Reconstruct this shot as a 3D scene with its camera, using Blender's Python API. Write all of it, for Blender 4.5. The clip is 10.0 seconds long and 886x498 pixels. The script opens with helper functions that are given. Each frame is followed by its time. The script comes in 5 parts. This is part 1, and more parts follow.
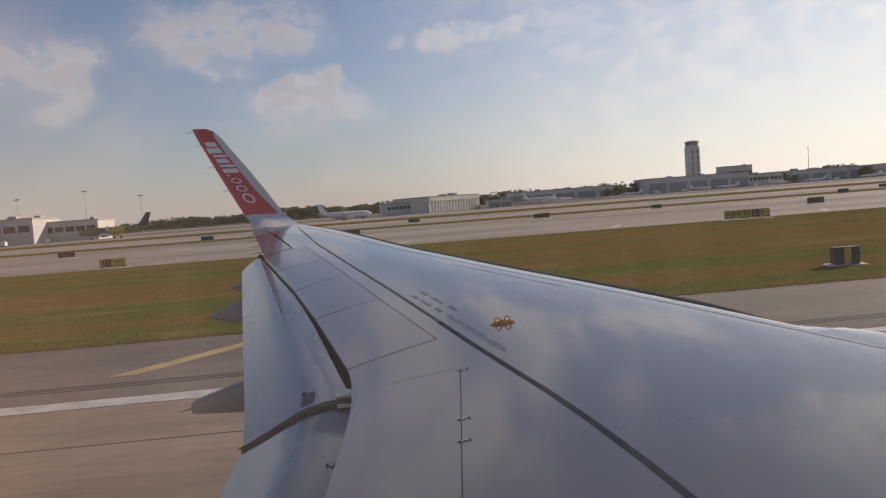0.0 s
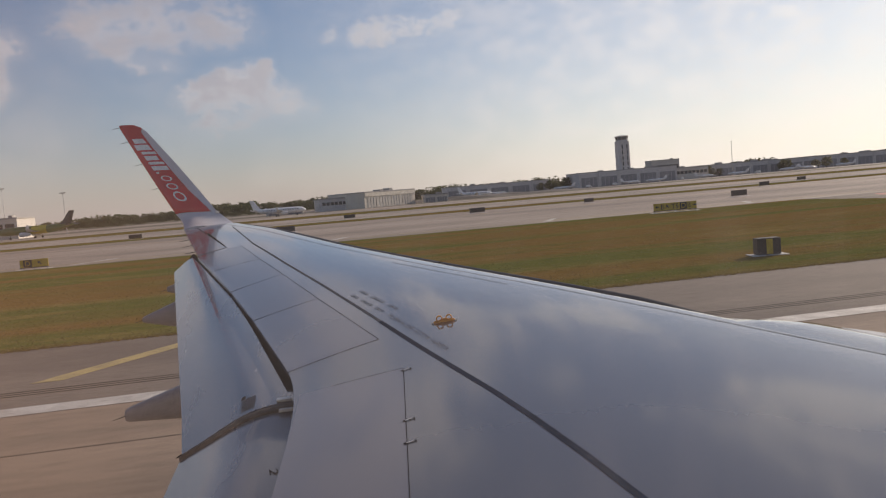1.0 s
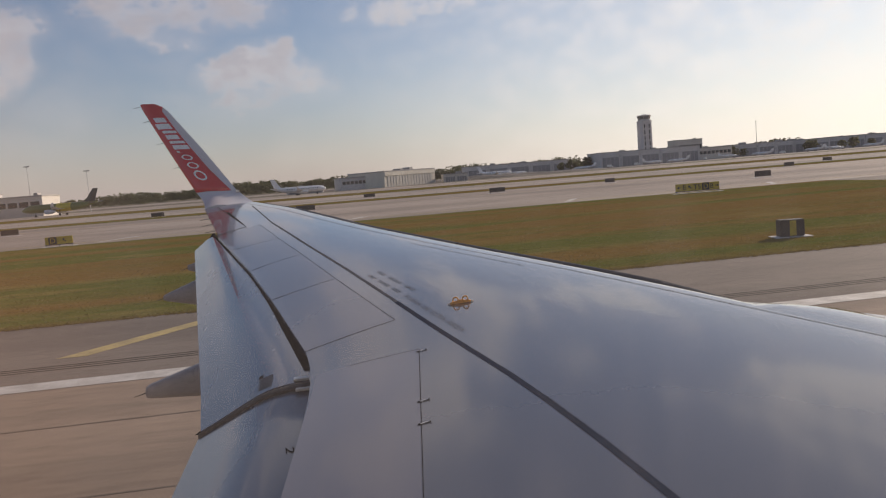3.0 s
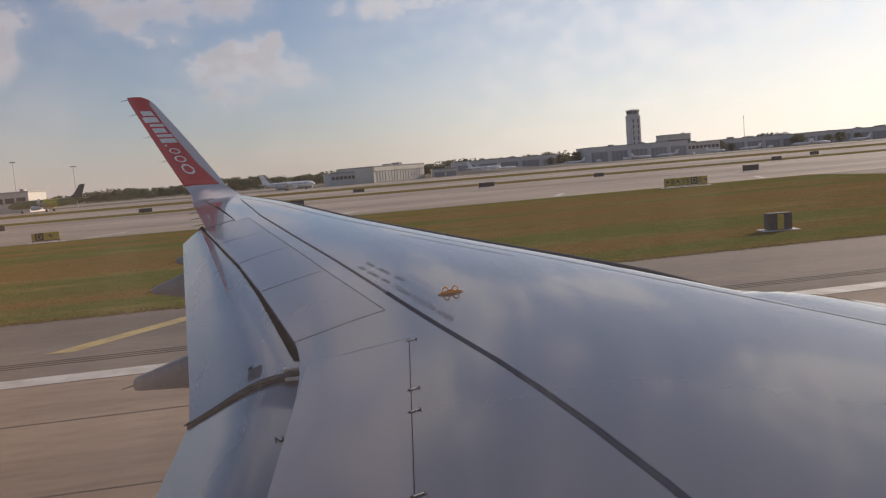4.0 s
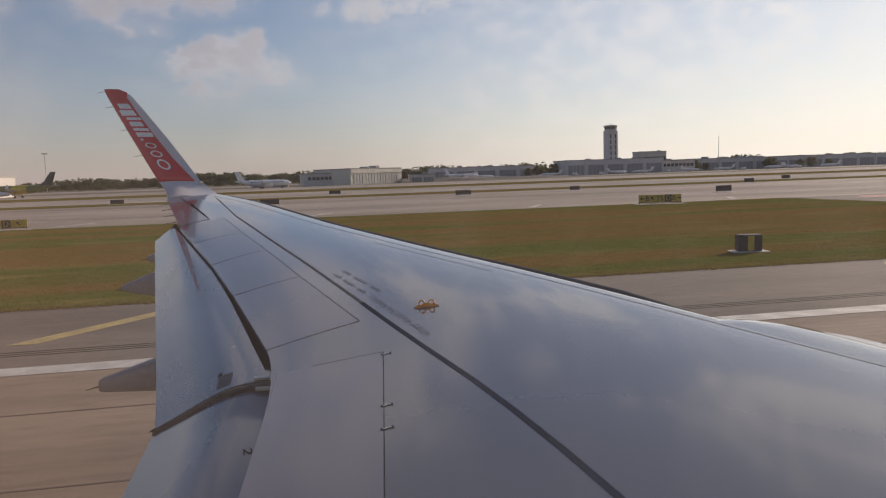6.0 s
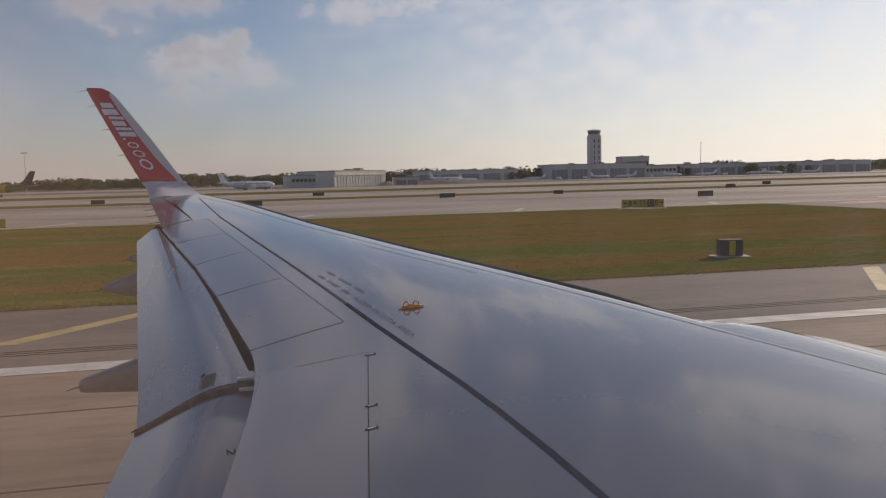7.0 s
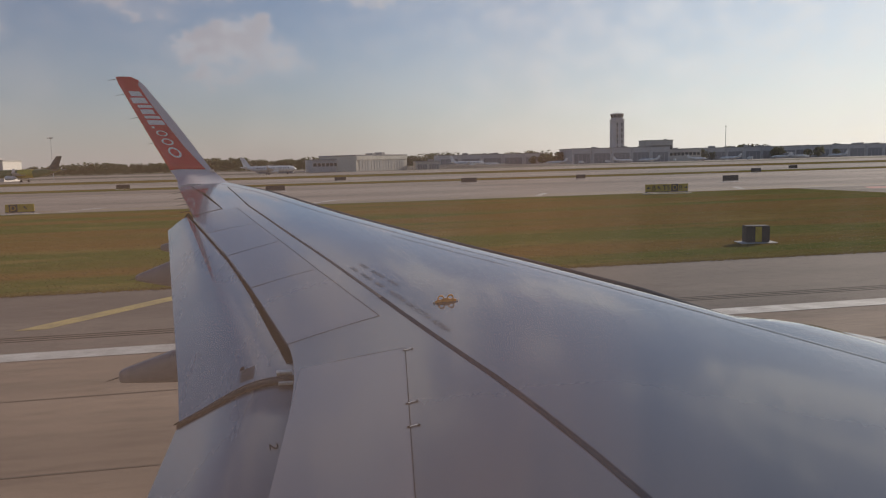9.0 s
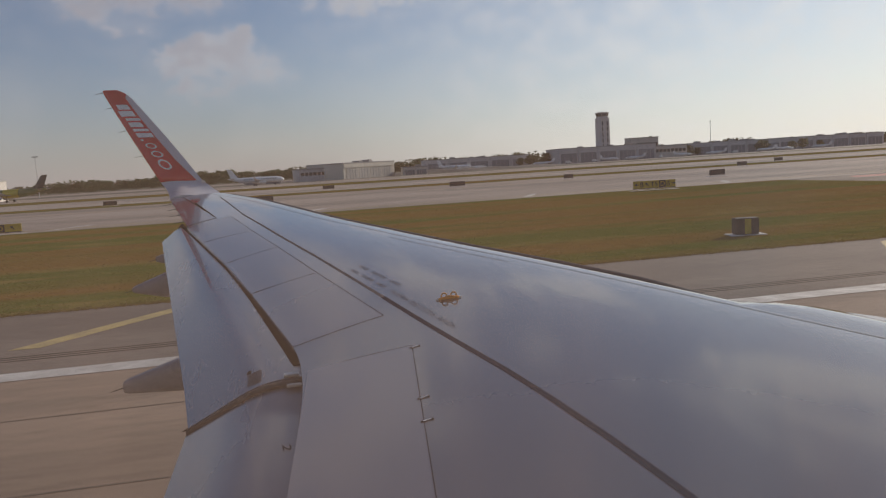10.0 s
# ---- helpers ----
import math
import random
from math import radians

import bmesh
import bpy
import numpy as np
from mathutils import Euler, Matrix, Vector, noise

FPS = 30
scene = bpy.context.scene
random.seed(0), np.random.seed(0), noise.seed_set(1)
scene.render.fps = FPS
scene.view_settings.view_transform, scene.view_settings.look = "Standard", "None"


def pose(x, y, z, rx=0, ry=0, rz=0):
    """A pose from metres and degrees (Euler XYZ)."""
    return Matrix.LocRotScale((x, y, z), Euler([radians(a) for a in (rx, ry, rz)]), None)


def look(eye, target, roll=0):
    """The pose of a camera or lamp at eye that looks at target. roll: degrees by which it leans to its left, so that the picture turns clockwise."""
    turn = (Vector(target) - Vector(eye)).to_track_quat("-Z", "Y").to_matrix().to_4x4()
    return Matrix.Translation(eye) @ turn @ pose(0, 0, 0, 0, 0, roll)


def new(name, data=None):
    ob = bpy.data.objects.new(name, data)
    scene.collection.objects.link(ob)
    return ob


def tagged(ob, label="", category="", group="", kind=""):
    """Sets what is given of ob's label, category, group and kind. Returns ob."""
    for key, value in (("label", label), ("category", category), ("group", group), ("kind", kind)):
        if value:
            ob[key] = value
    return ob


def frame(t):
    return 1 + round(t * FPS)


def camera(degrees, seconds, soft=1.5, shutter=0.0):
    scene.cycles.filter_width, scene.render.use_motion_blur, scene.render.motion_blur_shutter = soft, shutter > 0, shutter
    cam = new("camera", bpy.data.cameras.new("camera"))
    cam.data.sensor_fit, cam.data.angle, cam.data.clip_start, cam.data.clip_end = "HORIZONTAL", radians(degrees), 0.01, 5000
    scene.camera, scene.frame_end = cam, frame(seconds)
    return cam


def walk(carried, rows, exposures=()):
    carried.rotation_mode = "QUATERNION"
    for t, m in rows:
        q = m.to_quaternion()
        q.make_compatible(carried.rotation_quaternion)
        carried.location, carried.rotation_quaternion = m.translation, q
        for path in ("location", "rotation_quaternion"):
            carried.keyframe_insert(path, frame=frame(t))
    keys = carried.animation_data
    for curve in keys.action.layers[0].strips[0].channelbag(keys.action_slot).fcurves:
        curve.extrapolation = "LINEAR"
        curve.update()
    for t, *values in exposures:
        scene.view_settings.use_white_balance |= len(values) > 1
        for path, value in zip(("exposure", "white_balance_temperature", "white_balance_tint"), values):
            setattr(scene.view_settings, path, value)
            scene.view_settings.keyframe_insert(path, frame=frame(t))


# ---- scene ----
cam = camera(61.02, 10.0, soft=1.2)
ROWS = [
    (0, 0.061, 1.572, 4.642, -3.32, 4.33, -4.78),
    (0.5, 0.042, 1.585, 4.661, -4.49, 4.77, -8.24),
    (1, 0.034, 1.584, 4.673, -4.09, 4.78, -9.69),
    (1.5, 0.032, 1.583, 4.661, -6.14, 4.24, -9.67),
    (2, 0.040, 1.577, 4.663, -5.65, 4.37, -7.79),
    (2.2, 0.053, 1.581, 4.665, -5.89, 4.01, -7.80),
    (3.3, 0.055, 1.583, 4.687, -5.36, 4.68, -8.25),
    (3.5, 0.031, 1.584, 4.667, -5.25, 3.71, -8.57),
    (4, 0.053, 1.598, 4.645, -5.96, 4.67, -8.98),
    (4.5, 0.051, 1.597, 4.642, -5.48, 3.99, -10.65),
    (5, 0.049, 1.613, 4.656, -5.36, -0.07, -15.38),
    (5.2, 0.046, 1.620, 4.676, -6.14, 2.31, -14.14),
    (6.5, 0.025, 1.634, 4.697, -5.27, 1.07, -9.58),
    (7, 0.019, 1.626, 4.686, -5.41, 1.39, -11.91),
    (7.5, -0.022, 1.601, 4.700, -5.43, 1.33, -9.11),
    (8, -0.039, 1.627, 4.728, -6.41, 1.18, -10.41),
    (8.5, -0.059, 1.633, 4.734, -7.25, 0.77, -10.78),
    (9, -0.072, 1.639, 4.758, -6.56, 1.45, -10.30),
    (9.5, -0.111, 1.641, 4.749, -6.33, 2.36, -12.15),
    (10, -0.151, 1.640, 4.712, -6.25, 3.51, -11.26),
]
EXPOSURES = [(0.0, 0.28, 7100, 14), (4.5, 0.35, 7100, 14), (6.5, 0.18, 7050, 14), (8.0, 0.07, 6800, 13), (9.0, 0.04, 6650, 10), (10.0, 0.02, 6450, 8)]
walk(cam, [(t, pose(x, y, z, 90 + p, r, w)) for t, x, y, z, p, r, w in ROWS], EXPOSURES)

# ---- sky and sun ----
SUN_AZ, SUN_EL = 57.0, 21.0


def way(az, el):
    a, e = radians(az), radians(el)
    return Vector((math.sin(a) * math.cos(e), math.cos(a) * math.cos(e), math.sin(e)))


sun = new("sun", bpy.data.lights.new("sun", "SUN"))
sun.data.energy, sun.data.angle, sun.data.color = 3.2, radians(0.6), (1.0, 0.89, 0.77)
sun.matrix_world = look(way(SUN_AZ, SUN_EL) * 60, (0, 0, 0))


class Nodes:
    """Small helper to wire shader nodes."""

    def __init__(self, tree):
        self.tree = tree
        tree.nodes.clear()

    def add(self, kind, **values):
        n = self.tree.nodes.new(kind)
        for key, value in values.items():
            if key == "operation":
                n.operation = value
            elif key == "blend_type":
                n.blend_type = value
            elif key == "data_type":
                n.data_type = value
            elif key == "clamp":
                n.use_clamp = value
        return n

    def link(self, a, b):
        self.tree.links.new(a, b)

    def math(self, op, a, b=None, clamp=False):
        n = self.add("ShaderNodeMath", operation=op, clamp=clamp)
        for i, v in enumerate((a, b)):
            if v is None:
                continue
            if isinstance(v, (int, float)):
                n.inputs[i].default_value = v
            else:
                self.link(v, n.inputs[i])
        return n.outputs[0]

    def vec(self, op, a, b):
        n = self.add("ShaderNodeVectorMath", operation=op)
        for i, v in enumerate((a, b)):
            if v is None:
                continue
            if isinstance(v, (tuple, list, Vector)):
                n.inputs[i].default_value = tuple(v)
            else:
                self.link(v, n.inputs[i])
        return n

    def mix(self, fac, a, b):
        n = self.add("ShaderNodeMix", data_type="RGBA")
        for i, v in ((0, fac), (6, a), (7, b)):
            if isinstance(v, (int, float)):
                n.inputs[i].default_value = v
            elif isinstance(v, tuple):
                n.inputs[i].default_value = (*v[:3], 1)
            else:
                self.link(v, n.inputs[i])
        return n.outputs[2]

    def noise(self, vector, scale, detail=5, rough=0.55):
        n = self.add("ShaderNodeTexNoise")
        n.inputs["Scale"].default_value = scale
        n.inputs["Detail"].default_value = detail
        n.inputs["Roughness"].default_value = rough
        self.link(vector, n.inputs["Vector"])
        return n.outputs[0]

    def ramp(self, fac, lo, hi):
        n = self.add("ShaderNodeMapRange")
        n.interpolation_type = "SMOOTHSTEP"
        n.inputs[1].default_value, n.inputs[2].default_value = lo, hi
        self.link(fac, n.inputs[0])
        return n.outputs[0]


world = bpy.data.worlds.new("sky")
scene.world = world
world.use_nodes = True
w = Nodes(world.node_tree)
coord = w.add("ShaderNodeTexCoord").outputs["Generated"]
sky = w.add("ShaderNodeTexSky")
sky.sky_type, sky.sun_disc = "NISHITA", False
sky.sun_elevation, sky.sun_rotation = radians(SUN_EL), radians(SUN_AZ)
sky.air_density, sky.dust_density, sky.ozone_density = 1.0, 0.5, 3.0
SKY = 0.066
base = w.vec("MULTIPLY", sky.outputs[0], (SKY * 0.90, SKY, SKY * 1.11)).outputs[0]
sep = w.add("ShaderNodeSeparateXYZ")
w.link(coord, sep.inputs[0])
up = sep.outputs[2]
# haze towards the horizon
haze = w.math("POWER", w.math("SUBTRACT", 1.0, w.math("ABSOLUTE", up), True), 9.0)
to_sun = w.vec("DOT_PRODUCT", coord, tuple(way(SUN_AZ - 7, SUN_EL - 1))).outputs["Value"]
sunward = w.ramp(to_sun, 0.55, 1.05)
haze_col = w.mix(sunward, (0.37, 0.33, 0.335), (0.86, 0.85, 0.82))
base = w.mix(w.math("MULTIPLY", haze, 0.85), base, haze_col)
# fair-weather cumulus: banks with ragged edges low down, a broken field higher up
flat = w.vec("MULTIPLY", coord, (1.0, 1.0, 1.7)).outputs[0]
field = w.noise(flat, 5.2, 8, 0.55)
fine = w.noise(flat, 24.0, 9, 0.62)
bent = coord
for scale, reach in ((9.0, 0.045), (34.0, 0.034), (90.0, 0.012)):
    warp = w.add("ShaderNodeTexNoise")
    warp.inputs["Scale"].default_value, warp.inputs["Detail"].default_value, warp.inputs["Roughness"].default_value = scale, 5, 0.6
    w.link(coord, warp.inputs["Vector"])
    shift = w.vec("SUBTRACT", warp.outputs["Color"], (0.5, 0.5, 0.5)).outputs[0]
    bent = w.vec("ADD", bent, w.vec("MULTIPLY", shift, (reach, reach, reach * 0.8)).outputs[0]).outputs[0]
# azimuth, elevation, radius and weight of each puff
PUFFS = [(-2.6, 10.1, 0.015, 1.0), (-3.8, 9.1, 0.024, 0.95), (-5.0, 9.6, 0.017, 0.95), (-6.1, 8.7, 0.026, 0.85), (-7.2, 9.0, 0.014, 0.8), (-1.5, 8.3, 0.024, 0.8), (-8.3, 8.4, 0.018, 0.7), (-4.4, 7.4, 0.036, 0.62), (-0.2, 7.2, 0.028, 0.5), (-7.0, 6.8, 0.032, 0.45),
         (-11.1, 10.6, 0.016, 0.75), (-9.1, 10.6, 0.013, 0.75), (-12.6, 11.3, 0.014, 0.6),
         (-14.0, 13.0, 0.040, 0.8), (-9.7, 13.4, 0.048, 0.85), (-5.0, 13.3, 0.036, 0.8), (2.2, 12.2, 0.021, 0.7), (4.7, 12.0, 0.018, 0.8), (6.3, 12.3, 0.024, 0.85), (8.9, 12.8, 0.027, 0.8), (11.4, 12.9, 0.022, 0.7),
         (-21.2, 11.2, 0.034, 0.8), (-20.4, 9.2, 0.020, 0.75), (-22.0, 8.2, 0.022, 0.75), (-19.4, 11.8, 0.020, 0.7), (-25.0, 11.5, 0.055, 0.8),
         (31.4, 6.0, 0.013, 0.7), (30.2, 5.5, 0.011, 0.6), (32.4, 10.2, 0.032, 0.7), (34.8, 10.7, 0.036, 0.7), (34.2, 6.7, 0.021, 0.7), (36.2, 6.9, 0.021, 0.7), (38.5, 9.0, 0.040, 0.7), (39.8, 6.0, 0.026, 0.7),
         (-1.0, 20.5, 0.059, 0.75), (-5.5, 17.5, 0.045, 0.6), (7.0, 25.5, 0.054, 0.75), (15.5, 27.5, 0.036, 0.7), (-6.0, 25.5, 0.054, 0.45), (31.0, 29.5, 0.072, 0.75), (36.5, 26.5, 0.054, 0.75), (38.0, 33.0, 0.054, 0.6), (25.0, 22.0, 0.041, 0.55), (-12.0, 24.0, 0.072, 0.55), (41.0, 22.0, 0.072, 0.5)]
bank = None
for az, el, size, gain in PUFFS:
    off = w.vec("SUBTRACT", bent, tuple(way(az, el))).outputs[0]
    off = w.vec("MULTIPLY", off, (1.0, 1.0, 1.35)).outputs[0]
    d = w.vec("LENGTH", off, None).outputs["Value"]
    g = w.math("MULTIPLY", w.math("SUBTRACT", 1.0, w.ramp(d, 0.0, size * 2.1)), gain)
    bank = g if bank is None else w.math("SUBTRACT", w.math("ADD", bank, g), w.math("MULTIPLY", bank, g))
high = w.math("MULTIPLY", w.ramp(up, 0.17, 0.40), w.math("SUBTRACT", 1.0, w.math("MULTIPLY", w.ramp(up, 0.46, 0.60), 0.92)))
broken = w.math("MULTIPLY", w.math("MULTIPLY", w.ramp(field, 0.46, 0.62), high), 1.0)
mass = w.math("MAXIMUM", bank, broken)
rag = w.math("MULTIPLY", w.math("SUBTRACT", fine, 0.5), 1.7)
density = w.math("ADD", mass, w.math("MULTIPLY", rag, w.ramp(mass, 0.0, 0.35)))
puff = w.math("MAXIMUM", w.ramp(density, 0.28, 1.05), w.math("MULTIPLY", mass, 0.35))
thin = w.math("MULTIPLY", w.ramp(field, 0.42, 0.70), 0.13)
low = w.math("SUBTRACT", 1.0, w.math("MULTIPLY", w.ramp(up, 0.20, 0.50), 0.85))
thin = w.math("MAXIMUM", thin, w.math("MULTIPLY", w.math("MULTIPLY", sunward, low), w.math("ADD", 0.35, w.math("MULTIPLY", w.ramp(fine, 0.35, 0.7), 0.35))))
cover = w.math("MAXIMUM", thin, w.math("MULTIPLY", puff, 0.74))
shade = w.ramp(w.math("ADD", w.math("MULTIPLY", density, 0.8), fine), 0.78, 1.35)
cloud_col = w.mix(sunward, w.mix(shade, (0.60, 0.55, 0.54), (0.36, 0.35, 0.38)), (0.82, 0.82, 0.81))
base = w.mix(cover, base, cloud_col)
bg = w.add("ShaderNodeBackground")
w.link(base, bg.inputs["Color"])
bg.inputs["Strength"].default_value = 1.0
out = w.add("ShaderNodeOutputWorld")
w.link(bg.outputs[0], out.inputs["Surface"])

# ---- materials ----


def material(name, colour, rough=0.6, metal=0.0, other=None, scale=3.0, fine_scale=40.0, bump=0.0, coat=0.0, spread=(0.35, 0.65), stretch=(1, 1, 1), jitter=0.0, gloss=0.5, grain_dark=0.82):
    """A surface with two scales of variation: broad stains in the other colour, fine grain, and relief."""
    m = bpy.data.materials.new(name)
    m.use_nodes = True
    n = Nodes(m.node_tree)
    p = n.add("ShaderNodeBsdfPrincipled")
    o = n.add("ShaderNodeOutputMaterial")
    n.link(p.outputs[0], o.inputs[0])
    pos = n.add("ShaderNodeTexCoord").outputs["Object"]
    pos = n.vec("MULTIPLY", pos, stretch).outputs[0]
    other = other or tuple(c * 0.8 for c in colour)
    broad = n.noise(pos, scale, 6, 0.6)
    grain = n.noise(pos, fine_scale, 4, 0.6)
    col = n.mix(n.ramp(broad, *spread), colour, other)
    dark = n.vec("MULTIPLY", col, (grain_dark,) * 3).outputs[0]
    col = n.mix(n.ramp(grain, 0.4, 0.75), col, dark)
    if jitter:
        rnd = n.add("ShaderNodeObjectInfo").outputs["Random"]
        k = n.math("ADD", 1.0 - jitter / 2, n.math("MULTIPLY", rnd, jitter))
        comb = n.add("ShaderNodeCombineXYZ")
        for i in range(3):
            n.link(k, comb.inputs[i])
        col = n.vec("MULTIPLY", col, comb.outputs[0]).outputs[0]
    n.link(col, p.inputs["Base Color"])
    r = n.add("ShaderNodeMapRange")
    r.inputs[3].default_value, r.inputs[4].default_value = rough * 0.85, min(1.0, rough * 1.2)
    n.link(broad, r.inputs[0])
    n.link(r.outputs[0], p.inputs["Roughness"])
    p.inputs["Metallic"].default_value = metal
    p.inputs["Coat Weight"].default_value = coat
    p.inputs["Coat Roughness"].default_value = 0.07
    p.inputs["Specular IOR Level"].default_value = gloss
    if bump:
        b = n.add("ShaderNodeBump")
        b.inputs["Strength"].default_value = 1.0
        b.inputs["Distance"].default_value = bump
        n.link(grain, b.inputs["Height"])
        n.link(b.outputs[0], p.inputs["Normal"])
    return m


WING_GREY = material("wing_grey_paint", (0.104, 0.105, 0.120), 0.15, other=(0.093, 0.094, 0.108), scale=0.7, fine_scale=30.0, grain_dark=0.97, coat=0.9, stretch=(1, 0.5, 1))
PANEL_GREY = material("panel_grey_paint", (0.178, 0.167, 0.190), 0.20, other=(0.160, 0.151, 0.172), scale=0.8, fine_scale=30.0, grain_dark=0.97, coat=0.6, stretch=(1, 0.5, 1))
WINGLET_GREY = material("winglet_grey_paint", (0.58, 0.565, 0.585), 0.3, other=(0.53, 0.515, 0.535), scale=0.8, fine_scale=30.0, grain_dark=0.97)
FLAP_GREY = material("flap_grey_paint", (0.150, 0.143, 0.160), 0.26, other=(0.110, 0.108, 0.125), scale=2.2, fine_scale=8.0, grain_dark=0.94, coat=0.8, stretch=(1.6, 0.16, 1))
SLAT_PAINT = material("slat_paint", (0.62, 0.61, 0.60), 0.22, other=(0.55, 0.54, 0.53), scale=2.0)
# near-black for gaps and marks, and the shade painted in the flap slot
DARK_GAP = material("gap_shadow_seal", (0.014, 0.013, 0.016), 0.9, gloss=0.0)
STRIPE = material("stripe_paint", (0.005, 0.018, 0.046), 0.7, other=(0.010, 0.026, 0.058), scale=6.0, gloss=0.02)
WORN_SHEEN_STRIPE = material("worn_sheen_stripe_paint", (0.045, 0.048, 0.060), 0.5, other=(0.075, 0.075, 0.085), scale=5.0, gloss=0.15)
SEAM = material("seam_grey_sealant", (0.030, 0.030, 0.036), 0.7, gloss=0.1)
STENCIL = material("stencil_paint", (0.062, 0.062, 0.074), 0.25, coat=0.5)
RED = material("winglet_red", (0.60, 0.030, 0.038), 0.25, other=(0.54, 0.028, 0.036), scale=1.5, coat=0.2)
WHITE_PAINT = material("white_paint", (0.80, 0.80, 0.79), 0.35, other=(0.70, 0.70, 0.69), scale=2.0)
ORANGE = material("orange_fitting", (0.80, 0.33, 0.045), 0.45, other=(0.66, 0.26, 0.04), scale=20)
STEEL = material("bare_metal", (0.45, 0.45, 0.46), 0.35, 0.8, scale=10)
SEAL = material("brown_rubber_seal", (0.085, 0.066, 0.058), 0.7, other=(0.05, 0.04, 0.036), scale=14, gloss=0.2)
FAIRING_SMUDGE = material("greasy_grey_paint", (0.135, 0.128, 0.14), 0.35, other=(0.085, 0.08, 0.085), scale=18)
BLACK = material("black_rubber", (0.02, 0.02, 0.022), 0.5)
PRIMER = material("fairing_grey_paint", (0.27, 0.24, 0.235), 0.4, other=(0.22, 0.20, 0.195), scale=3.0)
CABIN = material("cabin_plastic", (0.62, 0.54, 0.45), 0.5, other=(0.58, 0.50, 0.42), scale=8, bump=0.0005)
RUNWAY = material("runway_concrete", colour=(0.335, 0.250, 0.188), gloss=0.12, rough=0.85, other=(0.21, 0.162, 0.128), scale=0.10, fine_scale=3.0, bump=0.004, stretch=(0.25, 1.2, 1))
SHOULDER = material("shoulder_asphalt", colour=(0.225, 0.186, 0.157), gloss=0.12, rough=0.9, other=(0.16, 0.134, 0.116), scale=0.12, fine_scale=4.0, bump=0.004, stretch=(0.3, 1, 1))
TAXIWAY = material("taxiway_concrete", colour=(0.40, 0.33, 0.275), gloss=0.12, rough=0.9, other=(0.26, 0.215, 0.185), scale=0.03, fine_scale=1.0, bump=0.004, stretch=(0.4, 1.3, 1))
APRON = material("apron_concrete", colour=(0.40, 0.335, 0.285), gloss=0.12, rough=0.9, other=(0.27, 0.23, 0.20), scale=0.02, fine_scale=0.6)
FAINT_JOINT = material("filled_joint", colour=(0.15, 0.125, 0.105), gloss=0.1, rough=0.9)
JOINT = material("joint_tar", colour=(0.05, 0.045, 0.04), gloss=0.12, rough=0.8)


def grass_colour(n, pos, green, straw, brown):
    """Bands of green and brown drawn out along the runway, with small patches."""
    band = n.noise(n.vec("MULTIPLY", pos, (0.05, 0.55, 1)).outputs[0], 0.22, 4, 0.5)
    patchy = n.noise(n.vec("MULTIPLY", pos, (0.25, 0.9, 1)).outputs[0], 0.30, 6, 0.62)
    col = n.mix(n.ramp(band, 0.40, 0.58), green, brown)
    return n.mix(n.math("MULTIPLY", n.ramp(patchy, 0.50, 0.72), 0.75), col, straw)


def turf_material():
    """Mown turf under the blades."""
    m = bpy.data.materials.new("mown_grass")
    m.use_nodes = True
    n = Nodes(m.node_tree)
    pos = n.add("ShaderNodeTexCoord").outputs["Object"]
    col = grass_colour(n, pos, (0.112, 0.118, 0.026), (0.225, 0.168, 0.054), (0.185, 0.112, 0.032))
    grain = n.noise(n.vec("MULTIPLY", pos, (0.5, 1.2, 1)).outputs[0], 1.6, 5, 0.65)
    col = n.mix(n.ramp(grain, 0.42, 0.72), col, n.vec("MULTIPLY", col, (0.66, 0.68, 0.66)).outputs[0])
    d = n.add("ShaderNodeBsdfDiffuse")
    n.link(col, d.inputs[0])
    b = n.add("ShaderNodeBump")
    b.inputs["Strength"].default_value, b.inputs["Distance"].default_value = 0.7, 0.05
    n.link(grain, b.inputs["Height"])
    n.link(b.outputs[0], d.inputs["Normal"])
    o = n.add("ShaderNodeOutputMaterial")
    n.link(d.outputs[0], o.inputs[0])
    return m


GRASS = turf_material()
FIELD = material("far_field", colour=(0.13, 0.115, 0.06), gloss=0.12, rough=0.95, other=(0.19, 0.16, 0.12), scale=0.008, fine_scale=0.2, stretch=(0.3, 1.5, 1))
LINE_WHITE = material("white_line_paint", (0.62, 0.58, 0.53), 0.7, other=(0.42, 0.38, 0.34), scale=0.9, fine_scale=6.0)
LINE_YELLOW = material("yellow_line_paint", (0.50, 0.37, 0.14), 0.7, other=(0.36, 0.28, 0.13), scale=0.9, fine_scale=6.0)
LINE_RED = material("red_pad_paint", (0.42, 0.13, 0.10), 0.8, other=(0.33, 0.13, 0.11), scale=0.5, fine_scale=4.0)
SIGN_BLACK = material("sign_back", (0.045, 0.04, 0.04), 0.6)
SIGN_YELLOW = material("sign_yellow", (0.60, 0.42, 0.04), 0.45)
CONCRETE = material("grey_concrete_wall", (0.62, 0.59, 0.57), 0.85, other=(0.54, 0.515, 0.50), scale=0.08, fine_scale=1.0)
PALE_WALL = material("pale_wall", (0.62, 0.58, 0.52), 0.8, other=(0.54, 0.50, 0.45), scale=0.08, fine_scale=1.0)
CREAM_WALL = material("cream_metal_cladding", (0.72, 0.66, 0.56), 0.6, other=(0.64, 0.58, 0.49), scale=0.08, fine_scale=1.0)
DARK_WALL = material("dark_wall", (0.27, 0.265, 0.27), 0.7, other=(0.32, 0.31, 0.31), scale=0.08)
ROOF = material("flat_roof", (0.42, 0.40, 0.38), 0.9, scale=0.1)
CAB_GLASS = material("tinted_cab_glass", (0.10, 0.12, 0.13), 0.06, scale=0.5, gloss=1.0, coat=1.0)
